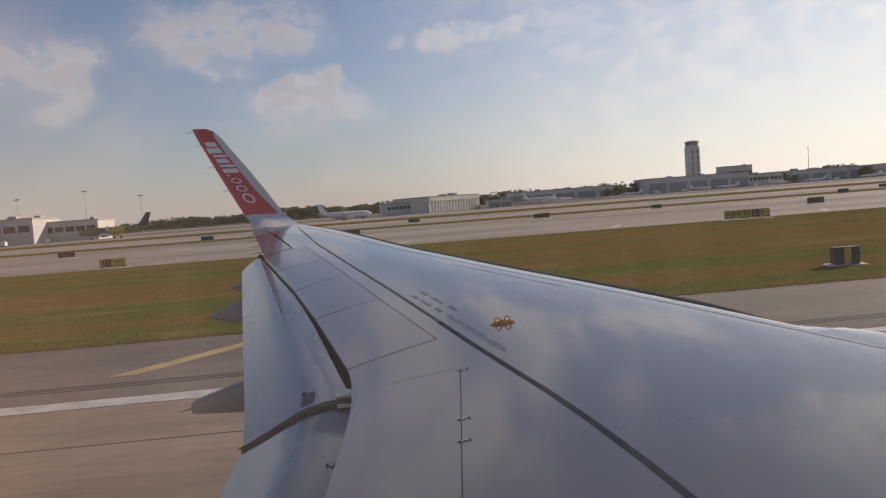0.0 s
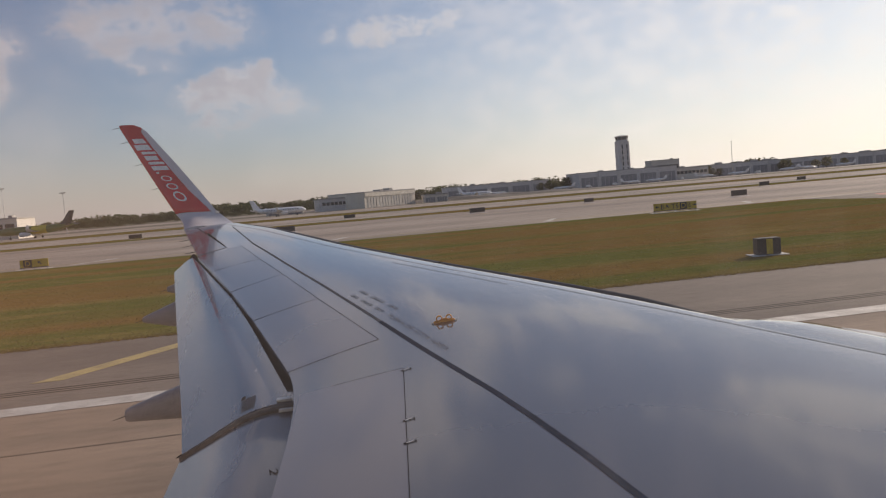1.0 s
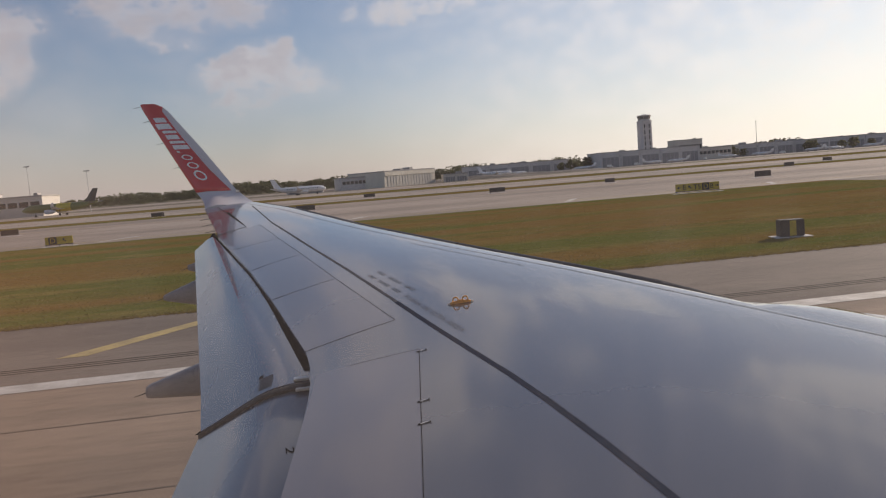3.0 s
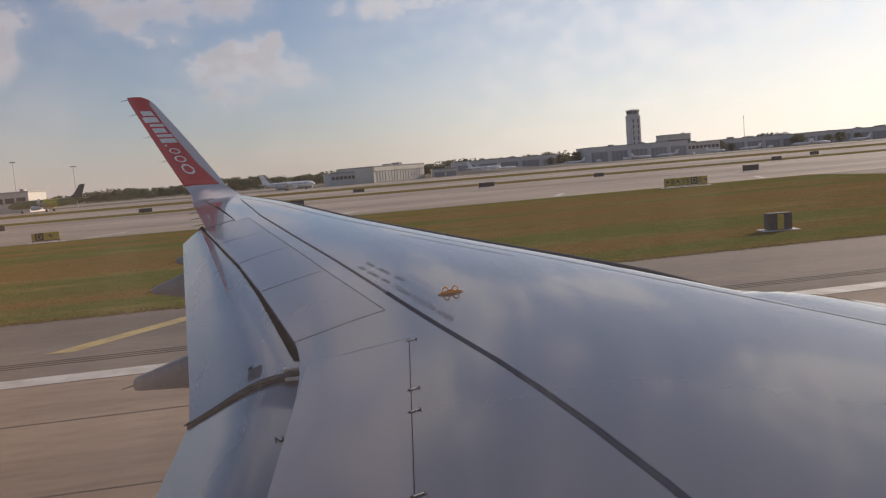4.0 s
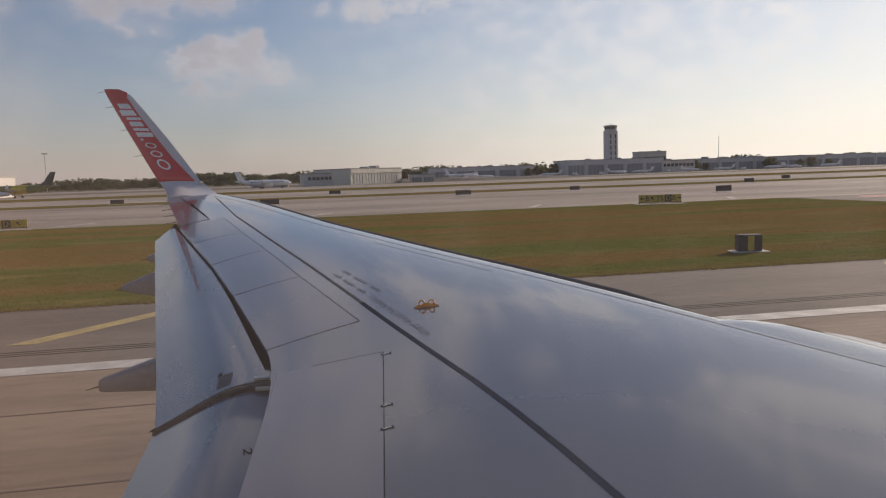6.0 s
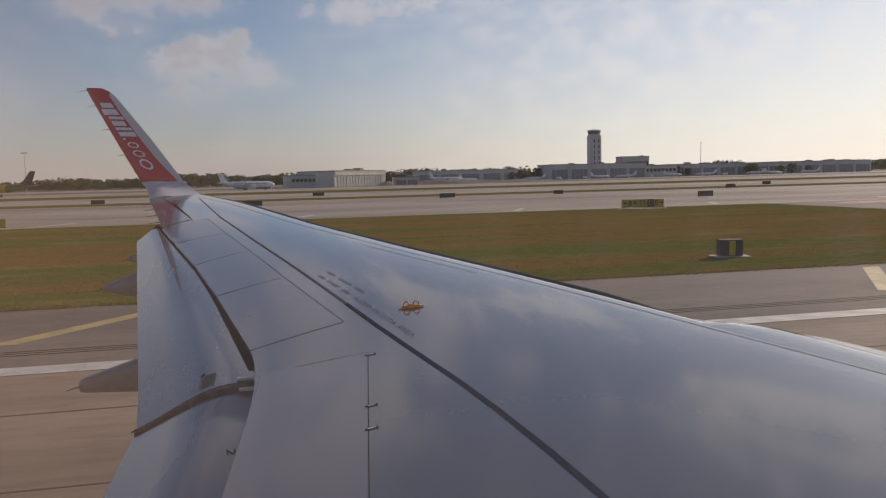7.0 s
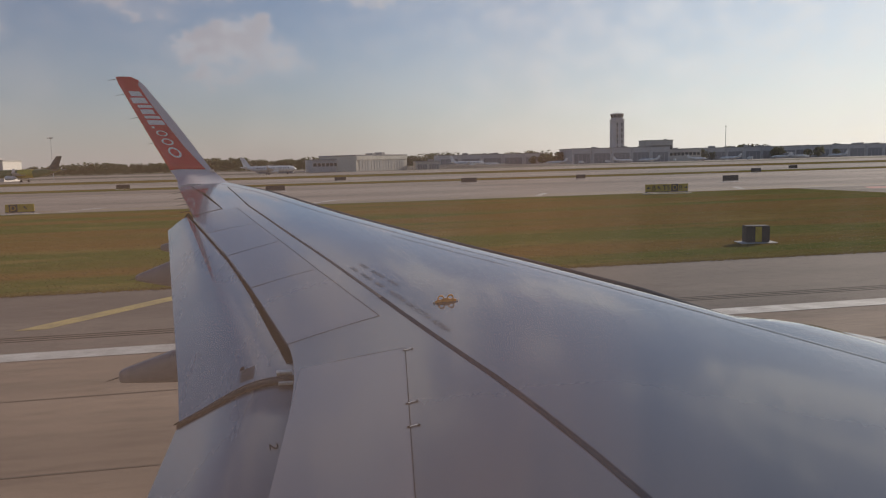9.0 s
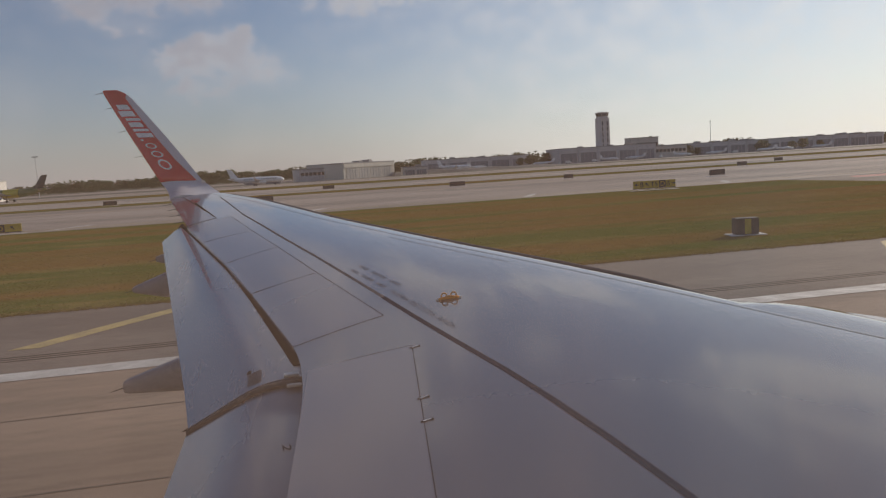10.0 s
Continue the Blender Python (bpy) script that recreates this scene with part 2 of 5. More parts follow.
PANE = material("building_glass", (0.03, 0.04, 0.05), 0.08)
BARK = material("bark", (0.10, 0.08, 0.06), 0.9, scale=2)
JET_WHITE = material("airliner_white", (0.80, 0.80, 0.80), 0.3, scale=0.3)
JET_GREEN = material("airliner_green", (0.12, 0.17, 0.05), 0.35, other=(0.17, 0.19, 0.06), scale=0.15)
JET_DARK = material("airliner_dark", (0.045, 0.055, 0.05), 0.35, scale=0.3)
JET_YELLOW = material("airliner_yellow", (0.62, 0.48, 0.05), 0.35, scale=0.3)
MUD = material("earth_mound", (0.10, 0.085, 0.075), 0.95, other=(0.14, 0.12, 0.10), scale=0.05, fine_scale=0.6, bump=0.1)


def pane_material():
    """Cabin window acrylic: clear, with faint wiped streaks and a film that paints haze and glare."""
    m = bpy.data.materials.new("acrylic_pane")
    m.use_nodes = True
    n = Nodes(m.node_tree)
    clear = n.add("ShaderNodeBsdfTransparent")
    film = n.add("ShaderNodeBsdfTranslucent")
    pos = n.add("ShaderNodeTexCoord").outputs["Object"]
    streak = n.noise(n.vec("MULTIPLY", pos, (60, 1, 6)).outputs[0], 1.0, 4, 0.6)
    amount = n.math("ADD", 0.0180, n.math("MULTIPLY", n.ramp(streak, 0.42, 0.8), 0.014))
    axis = n.add("ShaderNodeSeparateXYZ")
    n.link(pos, axis.inputs[0])
    # warm glare painted into the film: heavier aft, plus one band
    glare_noise = n.noise(n.vec("MULTIPLY", pos, (9, 1, 5)).outputs[0], 1.0, 3, 0.5)
    edge = n.math("ADD", axis.outputs[0], n.math("MULTIPLY", n.math("SUBTRACT", glare_noise, 0.5), 0.10))
    amount = n.math("ADD", amount, n.math("MULTIPLY", n.math("SUBTRACT", 1.0, n.ramp(edge, -0.12, 0.02)), 0.028))
    glare_band = n.math("SUBTRACT", 1.0, n.ramp(n.math("ABSOLUTE", n.math("ADD", edge, 0.03)), 0.0, 0.05))
    amount = n.math("ADD", amount, n.math("MULTIPLY", glare_band, 0.014))
    warm_glare = n.math("MAXIMUM", glare_band, n.math("SUBTRACT", 1.0, n.ramp(edge, -0.12, 0.02)))
    n.link(n.mix(warm_glare, (0.90, 0.80, 0.77), (1.0, 0.66, 0.48)), film.inputs[0])
    mix = n.add("ShaderNodeMixShader")
    n.link(amount, mix.inputs[0])
    n.link(clear.outputs[0], mix.inputs[1])
    n.link(film.outputs[0], mix.inputs[2])
    o = n.add("ShaderNodeOutputMaterial")
    n.link(mix.outputs[0], o.inputs[0])
    return m


ACRYLIC = pane_material()


def blade_material():
    """Thin grass blades, lit from both sides."""
    m = bpy.data.materials.new("grass_blades")
    m.use_nodes = True
    n = Nodes(m.node_tree)
    pos = n.add("ShaderNodeTexCoord").outputs["Object"]
    rnd = n.add("ShaderNodeNewGeometry").outputs["Random Per Island"]
    col = grass_colour(n, pos, (0.170, 0.172, 0.042), (0.270, 0.215, 0.085), (0.220, 0.150, 0.056))
    col = n.mix(n.math("MULTIPLY", rnd, 0.4), col, (0.23, 0.19, 0.08))
    a, b = n.add("ShaderNodeBsdfDiffuse"), n.add("ShaderNodeBsdfTranslucent")
    n.link(col, a.inputs[0])
    n.link(col, b.inputs[0])
    mix = n.add("ShaderNodeMixShader")
    mix.inputs[0].default_value = 0.5
    n.link(a.outputs[0], mix.inputs[1])
    n.link(b.outputs[0], mix.inputs[2])
    o = n.add("ShaderNodeOutputMaterial")
    n.link(mix.outputs[0], o.inputs[0])
    return m


BLADE = blade_material()


def leaf_material():
    """Leaf clumps far off, lit from both sides."""
    m = bpy.data.materials.new("tree_leaves")
    m.use_nodes = True
    n = Nodes(m.node_tree)
    rnd = n.add("ShaderNodeNewGeometry").outputs["Random Per Island"]
    pos = n.add("ShaderNodeTexCoord").outputs["Object"]
    col = n.mix(n.ramp(n.noise(pos, 0.05, 4, 0.6), 0.35, 0.65), (0.105, 0.115, 0.070), (0.120, 0.112, 0.080))
    col = n.mix(n.math("MULTIPLY", rnd, 0.4), col, (0.060, 0.072, 0.045))
    a, b = n.add("ShaderNodeBsdfDiffuse"), n.add("ShaderNodeBsdfTranslucent")
    n.link(col, a.inputs[0])
    n.link(n.vec("MULTIPLY", col, (1.25, 1.25, 1.1)).outputs[0], b.inputs[0])
    mix = n.add("ShaderNodeMixShader")
    mix.inputs[0].default_value = 0.5
    n.link(a.outputs[0], mix.inputs[1])
    n.link(b.outputs[0], mix.inputs[2])
    o = n.add("ShaderNodeOutputMaterial")
    n.link(mix.outputs[0], o.inputs[0])
    return m


LEAF = leaf_material()

# ---- mesh helpers ----


def link_mesh(name, bm, mat, smooth=False):
    me = bpy.data.meshes.new(name)
    bmesh.ops.recalc_face_normals(bm, faces=bm.faces)
    bm.to_mesh(me)
    bm.free()
    me.materials.append(mat)
    if smooth:
        me.shade_smooth()
        me.set_sharp_from_angle(angle=radians(38))
    return new(name, me)


def part(name, bm, mat, parent, label="", smooth=False):
    """Links a bmesh as one mesh object under a thing or a part."""
    ob = link_mesh(name, bm, mat, smooth)
    ob.parent = parent
    if label:
        tagged(ob, label)
    return ob


def thing(name, label, category, at=(0, 0, 0), turn=0, group="", kind=""):
    e = new(name)
    e.matrix_world = pose(*at, 0, 0, turn)
    return tagged(e, label, category, group, kind)


def box(bm, lo, hi, bevel=0.0):
    b = bmesh.new()
    bmesh.ops.create_cube(b, size=1)
    for v in b.verts:
        v.co = Vector([(lo[i] + hi[i]) / 2 + v.co[i] * (hi[i] - lo[i]) for i in range(3)])
    if bevel:
        bmesh.ops.bevel(b, geom=b.edges[:], offset=bevel, segments=2, affect="EDGES")
    me = bpy.data.meshes.new("tmp")
    b.to_mesh(me)
    b.free()
    bm.from_mesh(me)
    bpy.data.meshes.remove(me)
    return bm


def boxed(lo, hi, bevel=0.0):
    return box(bmesh.new(), lo, hi, bevel)


def rod(bm, a, b, r0, r1=None, n=8):
    a, b = Vector(a), Vector(b)
    r1 = r0 if r1 is None else r1
    q = (b - a).to_track_quat("Z", "Y")
    rings = []
    for c, r in ((a, r0), (b, r1)):
        rings.append([bm.verts.new(c + q @ Vector((math.cos(2 * math.pi * i / n) * r, math.sin(2 * math.pi * i / n) * r, 0))) for i in range(n)])
    for i in range(n):
        bm.faces.new((rings[0][i], rings[0][(i + 1) % n], rings[1][(i + 1) % n], rings[1][i]))
    bm.faces.new(rings[0][::-1])
    bm.faces.new(rings[1])
    return bm


def loft(bm, rings, closed=True, caps=True):
    """Skins rings of points that all have the same length."""
    vs = [[bm.verts.new(p) for p in ring] for ring in rings]
    k = len(vs[0])
    for a, b in zip(vs, vs[1:]):
        for i in range(k if closed else k - 1):
            j = (i + 1) % k
            bm.faces.new((a[i], a[j], b[j], b[i]))
    if caps and closed:
        bm.faces.new(vs[0][::-1])
        bm.faces.new(vs[-1])
    return bm


def lerp_table(table, v):
    if v <= table[0][0]:
        (a, fa), (b, fb) = table[0], table[1]
        return fa + (fb - fa) * (v - a) / (b - a)
    for (a, fa), (b, fb) in zip(table, table[1:]):
        if v <= b:
            return fa + (fb - fa) * (v - a) / (b - a)
    (a, fa), (b, fb) = table[-2], table[-1]
    return fa + (fb - fa) * (v - a) / (b - a)


def sheet(name, x0, x1, y0, y1, z, mat, label, category="ground"):
    ob = link_mesh(name, boxed((x0, y0, z - 0.25), (x1, y1, z)), mat)
    return tagged(ob, label, category, kind="structure")


# ---- the ground ----
far = bmesh.new()
bmesh.ops.create_grid(far, x_segments=8, y_segments=8, size=4500)
for v in far.verts:
    v.co.z = -0.30
tagged(link_mesh("ground", far, FIELD), "flat dry airfield ground reaching the horizon", "ground", kind="structure")
sheet("runway", -900, 900, -25, 22.9, 0.0, RUNWAY, "worn tan concrete runway with rubber streaks", "runway")
sheet("runway_shoulder", -900, 900, 22.9, 33.0, 0.001, SHOULDER, "grey asphalt runway shoulder", "shoulder")
CROSS_X0, CROSS_X1 = 66.0, 112.0
sheet("grass_verge", -900, CROSS_X0, 33.0, 96.0, 0.02, GRASS, "mown patchy green and brown grass beside runway", "grass")
sheet("grass_verge", CROSS_X1, 900, 33.0, 96.0, 0.02, GRASS, "mown patchy green and brown grass beside runway", "grass")
sheet("taxiway_link", CROSS_X0, CROSS_X1, 33.0, 96.0, 0.0, SHOULDER, "dark asphalt taxiway joining the runway", "taxiway")
sheet("taxiway", -900, 900, 96.0, 190.0, 0.0, TAXIWAY, "broad pale concrete taxiway", "taxiway")
sheet("grass_strip", -900, 900, 190.0, 214.0, 0.02, GRASS, "narrow dry grass strip between taxiways", "grass")
sheet("taxiway", -900, 900, 214.0, 300.0, 0.0, APRON, "second pale concrete taxiway", "taxiway")
sheet("grass_strip", -900, 900, 300.0, 370.0, 0.02, GRASS, "dry grass strip before the apron", "grass")
sheet("apron", -1200, 1200, 370.0, 520.0, 0.0, APRON, "wide pale concrete apron", "apron")
sheet("infield", -1500, 1500, 520.0, 640.0, 0.02, FIELD, "dry grassy infield beyond the apron", "ground")
sheet("ramp", -1500, 1500, 640.0, 900.0, 0.0, APRON, "distant concrete parking ramp", "apron")


def marking(name, pts, mat, label, z=0.008):
    bm = bmesh.new()
    lo = [bm.verts.new((x, y, z - 0.005)) for x, y in pts]
    hi = [bm.verts.new((x, y, z)) for x, y in pts]
    k = len(pts)
    bm.faces.new(hi)
    for i in range(k):
        bm.faces.new((lo[i], lo[(i + 1) % k], hi[(i + 1) % k], hi[i]))
    return tagged(link_mesh(name, bm, mat), label, "marking", kind="structure")


marking("edge_line", [(-900, 21.95), (900, 21.95), (900, 22.85), (-900, 22.85)], LINE_WHITE, "worn white painted runway edge line", 0.012)
for y in (24.35, 24.62, 24.89):
    marking("shoulder_joint", [(-900, y), (900, y), (900, y + 0.06), (-900, y + 0.06)], JOINT, "dark tar joint along runway shoulder", 0.010)
for x in (-77, -42, -9, 22, 55, 88):
    marking("shoulder_stripe", [(x, 26.0), (x + 0.9, 26.0), (x + 5.4, 32.0), (x + 4.5, 32.0)], LINE_YELLOW, "faded yellow diagonal stripe on runway shoulder", 0.012)
for y, a, b in ((101.0, 30, 900), (101.0, -900, 20), (160.0, -900, 900)):
    marking("taxi_line", [(a, y), (b, y), (b, y + 0.35), (a, y + 0.35)], LINE_YELLOW, "thin faded yellow taxiway line", 0.012)
for x in range(-240, 300, 30):
    marking("taxi_edge_mark", [(x, 99.0), (x + 0.9, 99.0), (x + 4.2, 106.0), (x + 3.3, 106.0)], LINE_WHITE, "short pale diagonal taxiway edge mark", 0.012)
for k in range(4):
    y0 = 60.0 + 7.5 * k
    marking("link_line", [(CROSS_X0 + 8, y0), (CROSS_X0 + 22, y0), (CROSS_X0 + 22, y0 + 0.5), (CROSS_X0 + 8, y0 + 0.5)], LINE_WHITE, "pale stripe on taxiway link", 0.012)
arc = [(CROSS_X0 + 30 - 26 * math.cos(a), 36 + 50 * math.sin(a)) for a in np.linspace(0.1, 1.5, 14)]
for shift, mat in ((0.0, LINE_YELLOW), (0.7, JOINT), (1.4, LINE_YELLOW)):
    marking("link_curve", [(x + shift, y) for x, y in arc] + [(x + shift + 0.4, y) for x, y in arc[::-1]], mat, "curved double yellow taxiway guide line", 0.014)
marking("holding_pad", [(CROSS_X0 + 6, 88), (CROSS_X0 + 28, 88), (CROSS_X0 + 31, 93), (CROSS_X0 + 9, 93)], LINE_RED, "faded red painted holding pad", 0.012)
for y, wd in ((9.5, 0.05), (14.0, 0.05), (18.3, 0.05)):
    marking("runway_joint", [(-300, y), (300, y), (300, y + wd), (-300, y + wd)], FAINT_JOINT, "dark slab joint along the runway", 0.008)

# blades of grass, denser and taller at the pavement edge
rng = np.random.default_rng(5)


def tufts(name, count, x0, x1, y0, y1, label):
    verts, faces = [], []
    for i in range(count):
        x, y = rng.uniform(x0, x1), y0 + (y1 - y0) * rng.random() ** 1.5
        if rng.random() < 0.15:
            y = y0 + rng.uniform(-0.25, 0.5)
        h = rng.uniform(0.03, 0.075) * (1.3 if rng.random() < 0.1 else 1)
        for k in range(3):
            a, lean = rng.uniform(0, 6.28), rng.uniform(0.02, 0.12)
            wd = rng.uniform(0.02, 0.06)
            c, s = math.cos(a) * wd, math.sin(a) * wd
            i0 = len(verts)
            verts += [(x - c, y - s, 0.01), (x + c, y + s, 0.01), (x + rng.uniform(-lean, lean), y + rng.uniform(-lean, lean), h)]
            faces.append((i0, i0 + 1, i0 + 2))
    me = bpy.data.meshes.new(name)
    me.from_pydata(verts, [], faces)
    me.materials.append(BLADE)
    return tagged(new(name, me), label, "grass", kind="stuff")


tufts("grass", 46000, -42, CROSS_X0, 33.0, 84.0, "short mown green and straw-coloured grass blades")

# ---- the aircraft: cabin wall and wing ----
LE = [(1.8, 4.28), (4.0, 3.37), (6.13, 2.47), (7.11, 2.05), (8.76, 1.29), (11.0, 0.40), (14.2, -0.65), (16.3, -1.44)]
TE = [(1.8, -0.50), (4.58, -0.262), (6.05, -0.172), (6.53, -0.226), (8.13, -0.558), (9.56, -0.882), (12.34, -1.60), (16.3, -2.42)]
CREST = [(1.8, 0.225), (7.5, 0.22), (8.76, 0.21), (11.0, 0.175), (14.2, 0.12), (16.3, 0.05)]


def z_base(y):
    return 3.5986 + 0.08427 * (y - 6.4)


def smooth(table, y, reach=0.45):
    """The table's value at y, with its kinks rounded off."""
    return sum(lerp_table(table, y + d) for d in np.linspace(-reach, reach, 9)) / 9


def x_le(y):
    return smooth(LE, y)


def x_te(y):
    return smooth(TE, y)


def rise(u, y):
    """Height of the upper skin over the trailing edge's line; u runs from the trailing edge to the nose."""
    b = smooth(CREST, y)
    if u < 0.86:
        return b * (1 - ((0.86 - u) / 0.86) ** 2)
    if u < 0.965:
        return b * (1 - 0.04 * ((u - 0.86) / 0.105) ** 2)
    k = min(1.0, (u - 0.965) / 0.035)
    return b * 0.96 - (b * 0.96 + 0.10) * (1 - math.sqrt(max(0.0, 1 - k * k)))


def skin(x, y, lift=0.0):
    u = (x - x_te(y)) / (x_le(y) - x_te(y))
    return Vector((x, y, z_base(y) + rise(max(0.0, u), y) + lift))


wing = thing("aircraft_wing", "grey airliner wing with red upturned winglet and drooped flaps", "wing")

bm = bmesh.new()
us = list(np.linspace(0, 0.64, 25)) + [0.67, 0.7, 0.73, 0.76, 0.79, 0.82, 0.845, 0.87, 0.89, 0.91, 0.925, 0.94, 0.953, 0.965, 0.973, 0.982, 0.991, 0.997, 1.0]
rings = []
for y in np.linspace(1.36, 16.3, 120):
    x0, x1 = x_te(y), x_le(y)
    ring = [(x0 + (x1 - x0) * u, y, z_base(y) + rise(u, y)) for u in us]
    depth = 0.11 * (x1 - x0)
    for u in (0.985, 0.93, 0.8, 0.5, 0.2, 0.0):
        ring.append((x0 + (x1 - x0) * u, y, z_base(y) - 0.02 - depth * (0.4 + 0.9 * math.sin(math.pi * min(1, u * 1.05)) ** 0.7) * (0.15 if u == 0 else 1)))
    rings.append(ring)
loft(bm, rings)
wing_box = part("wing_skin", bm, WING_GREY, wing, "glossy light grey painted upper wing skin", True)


def patch(quad, nx, ny, lift, thick):
    """A thin panel that follows the skin; quad holds (x, y) rear-inboard, rear-outboard, front-outboard, front-inboard."""
    bm = bmesh.new()
    q = [Vector(p) for p in quad]
    top, bot = [], []
    for j in range(ny + 1):
        v = j / ny
        a, b = q[0].lerp(q[1], v), q[3].lerp(q[2], v)
        rt, rb = [], []
        for i in range(nx + 1):
            p = a.lerp(b, i / nx)
            s = skin(p.x, p.y, lift)
            rt.append(bm.verts.new(s))
            rb.append(bm.verts.new(s - Vector((0, 0, thick))))
        top.append(rt)
        bot.append(rb)
    for j in range(ny):
        for i in range(nx):
            bm.faces.new((top[j][i], top[j][i + 1], top[j + 1][i + 1], top[j + 1][i]))
            bm.faces.new((bot[j][i], bot[j + 1][i], bot[j + 1][i + 1], bot[j][i + 1]))
    for j in range(ny):
        bm.faces.new((top[j][0], top[j + 1][0], bot[j + 1][0], bot[j][0]))
        bm.faces.new((top[j][nx], bot[j][nx], bot[j + 1][nx], top[j + 1][nx]))
    for i in range(nx):
        bm.faces.new((top[0][i], bot[0][i], bot[0][i + 1], top[0][i + 1]))
        bm.faces.new((top[ny][i], top[ny][i + 1], bot[ny][i + 1], bot[ny][i]))
    return bm


def ribbon(pts, width, lift, thick=0.004, step=0.15):
    """A strip of paint or sealant laid along a line of (x, y) on the skin."""
    bm = bmesh.new()
    line = []
    for (ax, ay), (bx, by) in zip(pts, pts[1:]):
        k = max(1, int(math.hypot(bx - ax, by - ay) / step))
        line += [Vector((ax + (bx - ax) * i / k, ay + (by - ay) * i / k)) for i in range(k)]
    line.append(Vector(pts[-1]))
    rows = []
    for i, p in enumerate(line):
        t = (line[min(i + 1, len(line) - 1)] - line[max(i - 1, 0)]).normalized()
        side = Vector((-t.y, t.x)) * width / 2
        a, b = p + side, p - side
        sa, sb = skin(a.x, a.y, lift), skin(b.x, b.y, lift)
        rows.append([sa, sb, sb - Vector((0, 0, thick)), sa - Vector((0, 0, thick))])
    return loft(bm, rows)


FRONT = [(6.67, 0.376), (8.22, -0.016), (9.66, -0.366), (10.93, -0.685), (12.4, -1.03)]
REAR = [(6.53, -0.240), (8.13, -0.573), (9.56, -0.897), (11.0, -1.27), (12.34, -1.615)]
for (fy0, fx0), (fy1, fx1), (ry0, rx0), (ry1, rx1) in zip(FRONT, FRONT[1:], REAR, REAR[1:]):
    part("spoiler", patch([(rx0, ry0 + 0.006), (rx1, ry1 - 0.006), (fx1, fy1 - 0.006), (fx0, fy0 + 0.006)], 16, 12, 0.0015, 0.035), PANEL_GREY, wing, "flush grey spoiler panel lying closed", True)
    part("panel_gap", ribbon([(rx0, ry0), (fx0, fy0)], 0.0040, 0.0028, 0.0008), DARK_GAP, wing)
part("panel_gap", ribbon([(rx1, ry1), (fx1, fy1)], 0.005, 0.0028, 0.0008), SEAM, wing)
part("panel_gap", ribbon([(x, y) for y, x in FRONT], 0.004, 0.0028, 0.0008), SEAM, wing)
# inboard spoiler with its three hinge straps
IN_F = [(5.98, 0.460), (4.25, 0.270), (2.2, 0.045)]
IN_R = [(6.03, -0.156), (4.58, -0.274), (2.2, -0.477)]
bm = patch([(IN_R[2][1], 2.2), (IN_R[0][1], 6.03), (IN_F[0][1], 5.98), (IN_F[2][1], 2.2)], 16, 24, 0.0018, 0.04)
inner = part("spoiler", bm, PANEL_GREY, wing, "large flush inboard spoiler panel", True)
part("panel_gap", ribbon([(x, y) for y, x in IN_F], 0.0032, 0.003, 0.0008), DARK_GAP, wing)
part("panel_gap", ribbon([(IN_R[0][1] + 0.2, 6.012), (IN_F[0][1], 5.984)], 0.0030, 0.003, 0.0008), SEAM, wing)
for y in (5.94, 5.20, 4.94, 4.20):
    x = lerp_table([(4.25, 0.27), (5.98, 0.46)], y)
    strap = part("hinge_strap", ribbon([(x - 0.010, y - 0.003), (x + 0.042, y + 0.004)], 0.011, 0.0040, 0.0008, 0.04), SEAM, wing, "small thin hinge strap")
    part("hinge_pad", ribbon([(x - 0.004, y - 0.001), (x + 0.038, y + 0.005)], 0.0075, 0.0052, 0.0008, 0.04), SLAT_PAINT, strap)
    rodm = bmesh.new()
    c = skin(x + 0.042, y + 0.004, 0.004)
    rod(rodm, c - Vector((0, 0.009, 0)), c + Vector((0, 0.009, 0)), 0.0040)
    part("hinge_pin", rodm, BLACK, strap)
    part("hinge_root", ribbon([(x - 0.016, y - 0.004), (x - 0.002, y - 0.002)], 0.016, 0.0046, 0.0008, 0.04), DARK_GAP, strap)
# walkway stripe; outboard lengths worn, and painted paler for the grazing reflection
STRIPE_LINE = [(-1.43, 15.3), (-1.165, 13.9), (-0.87, 12.4), (-0.379, 10.35), (0.093, 8.45), (0.425, 7.08), (0.648, 6.14), (0.848, 5.3), (0.934, 4.88), (1.017, 4.41), (1.09, 3.91), (1.23, 2.6)]
part("walkway_stripe", ribbon([p for p in STRIPE_LINE if p[1] < 7.2], 0.033, 0.002, 0.0008), STRIPE, wing, "dark grey painted walkway stripe")
part("walkway_stripe", ribbon([p for p in STRIPE_LINE if 7.0 < p[1] < 12.5], 0.027, 0.002, 0.0008), WORN_SHEEN_STRIPE, wing, "worn grey outboard end of the stripe, paled as by grazing sheen")
part("walkway_stripe", ribbon([p for p in STRIPE_LINE if p[1] > 12.3], 0.020, 0.002, 0.0008), WORN_SHEEN_STRIPE, wing)
# slat trailing-edge line and skin joints near the nose
part("slat_line", ribbon([(x_le(y) - 0.17 - 0.006 * y, y) for y in np.linspace(2.2, 16.0, 60)], 0.010, 0.003, 0.0008), STENCIL, wing)
part("skin_joint", ribbon([(x_le(y) - 0.36, y) for y in np.linspace(7.5, 9.2, 12)], 0.006, 0.003, 0.0008), STENCIL, wing)

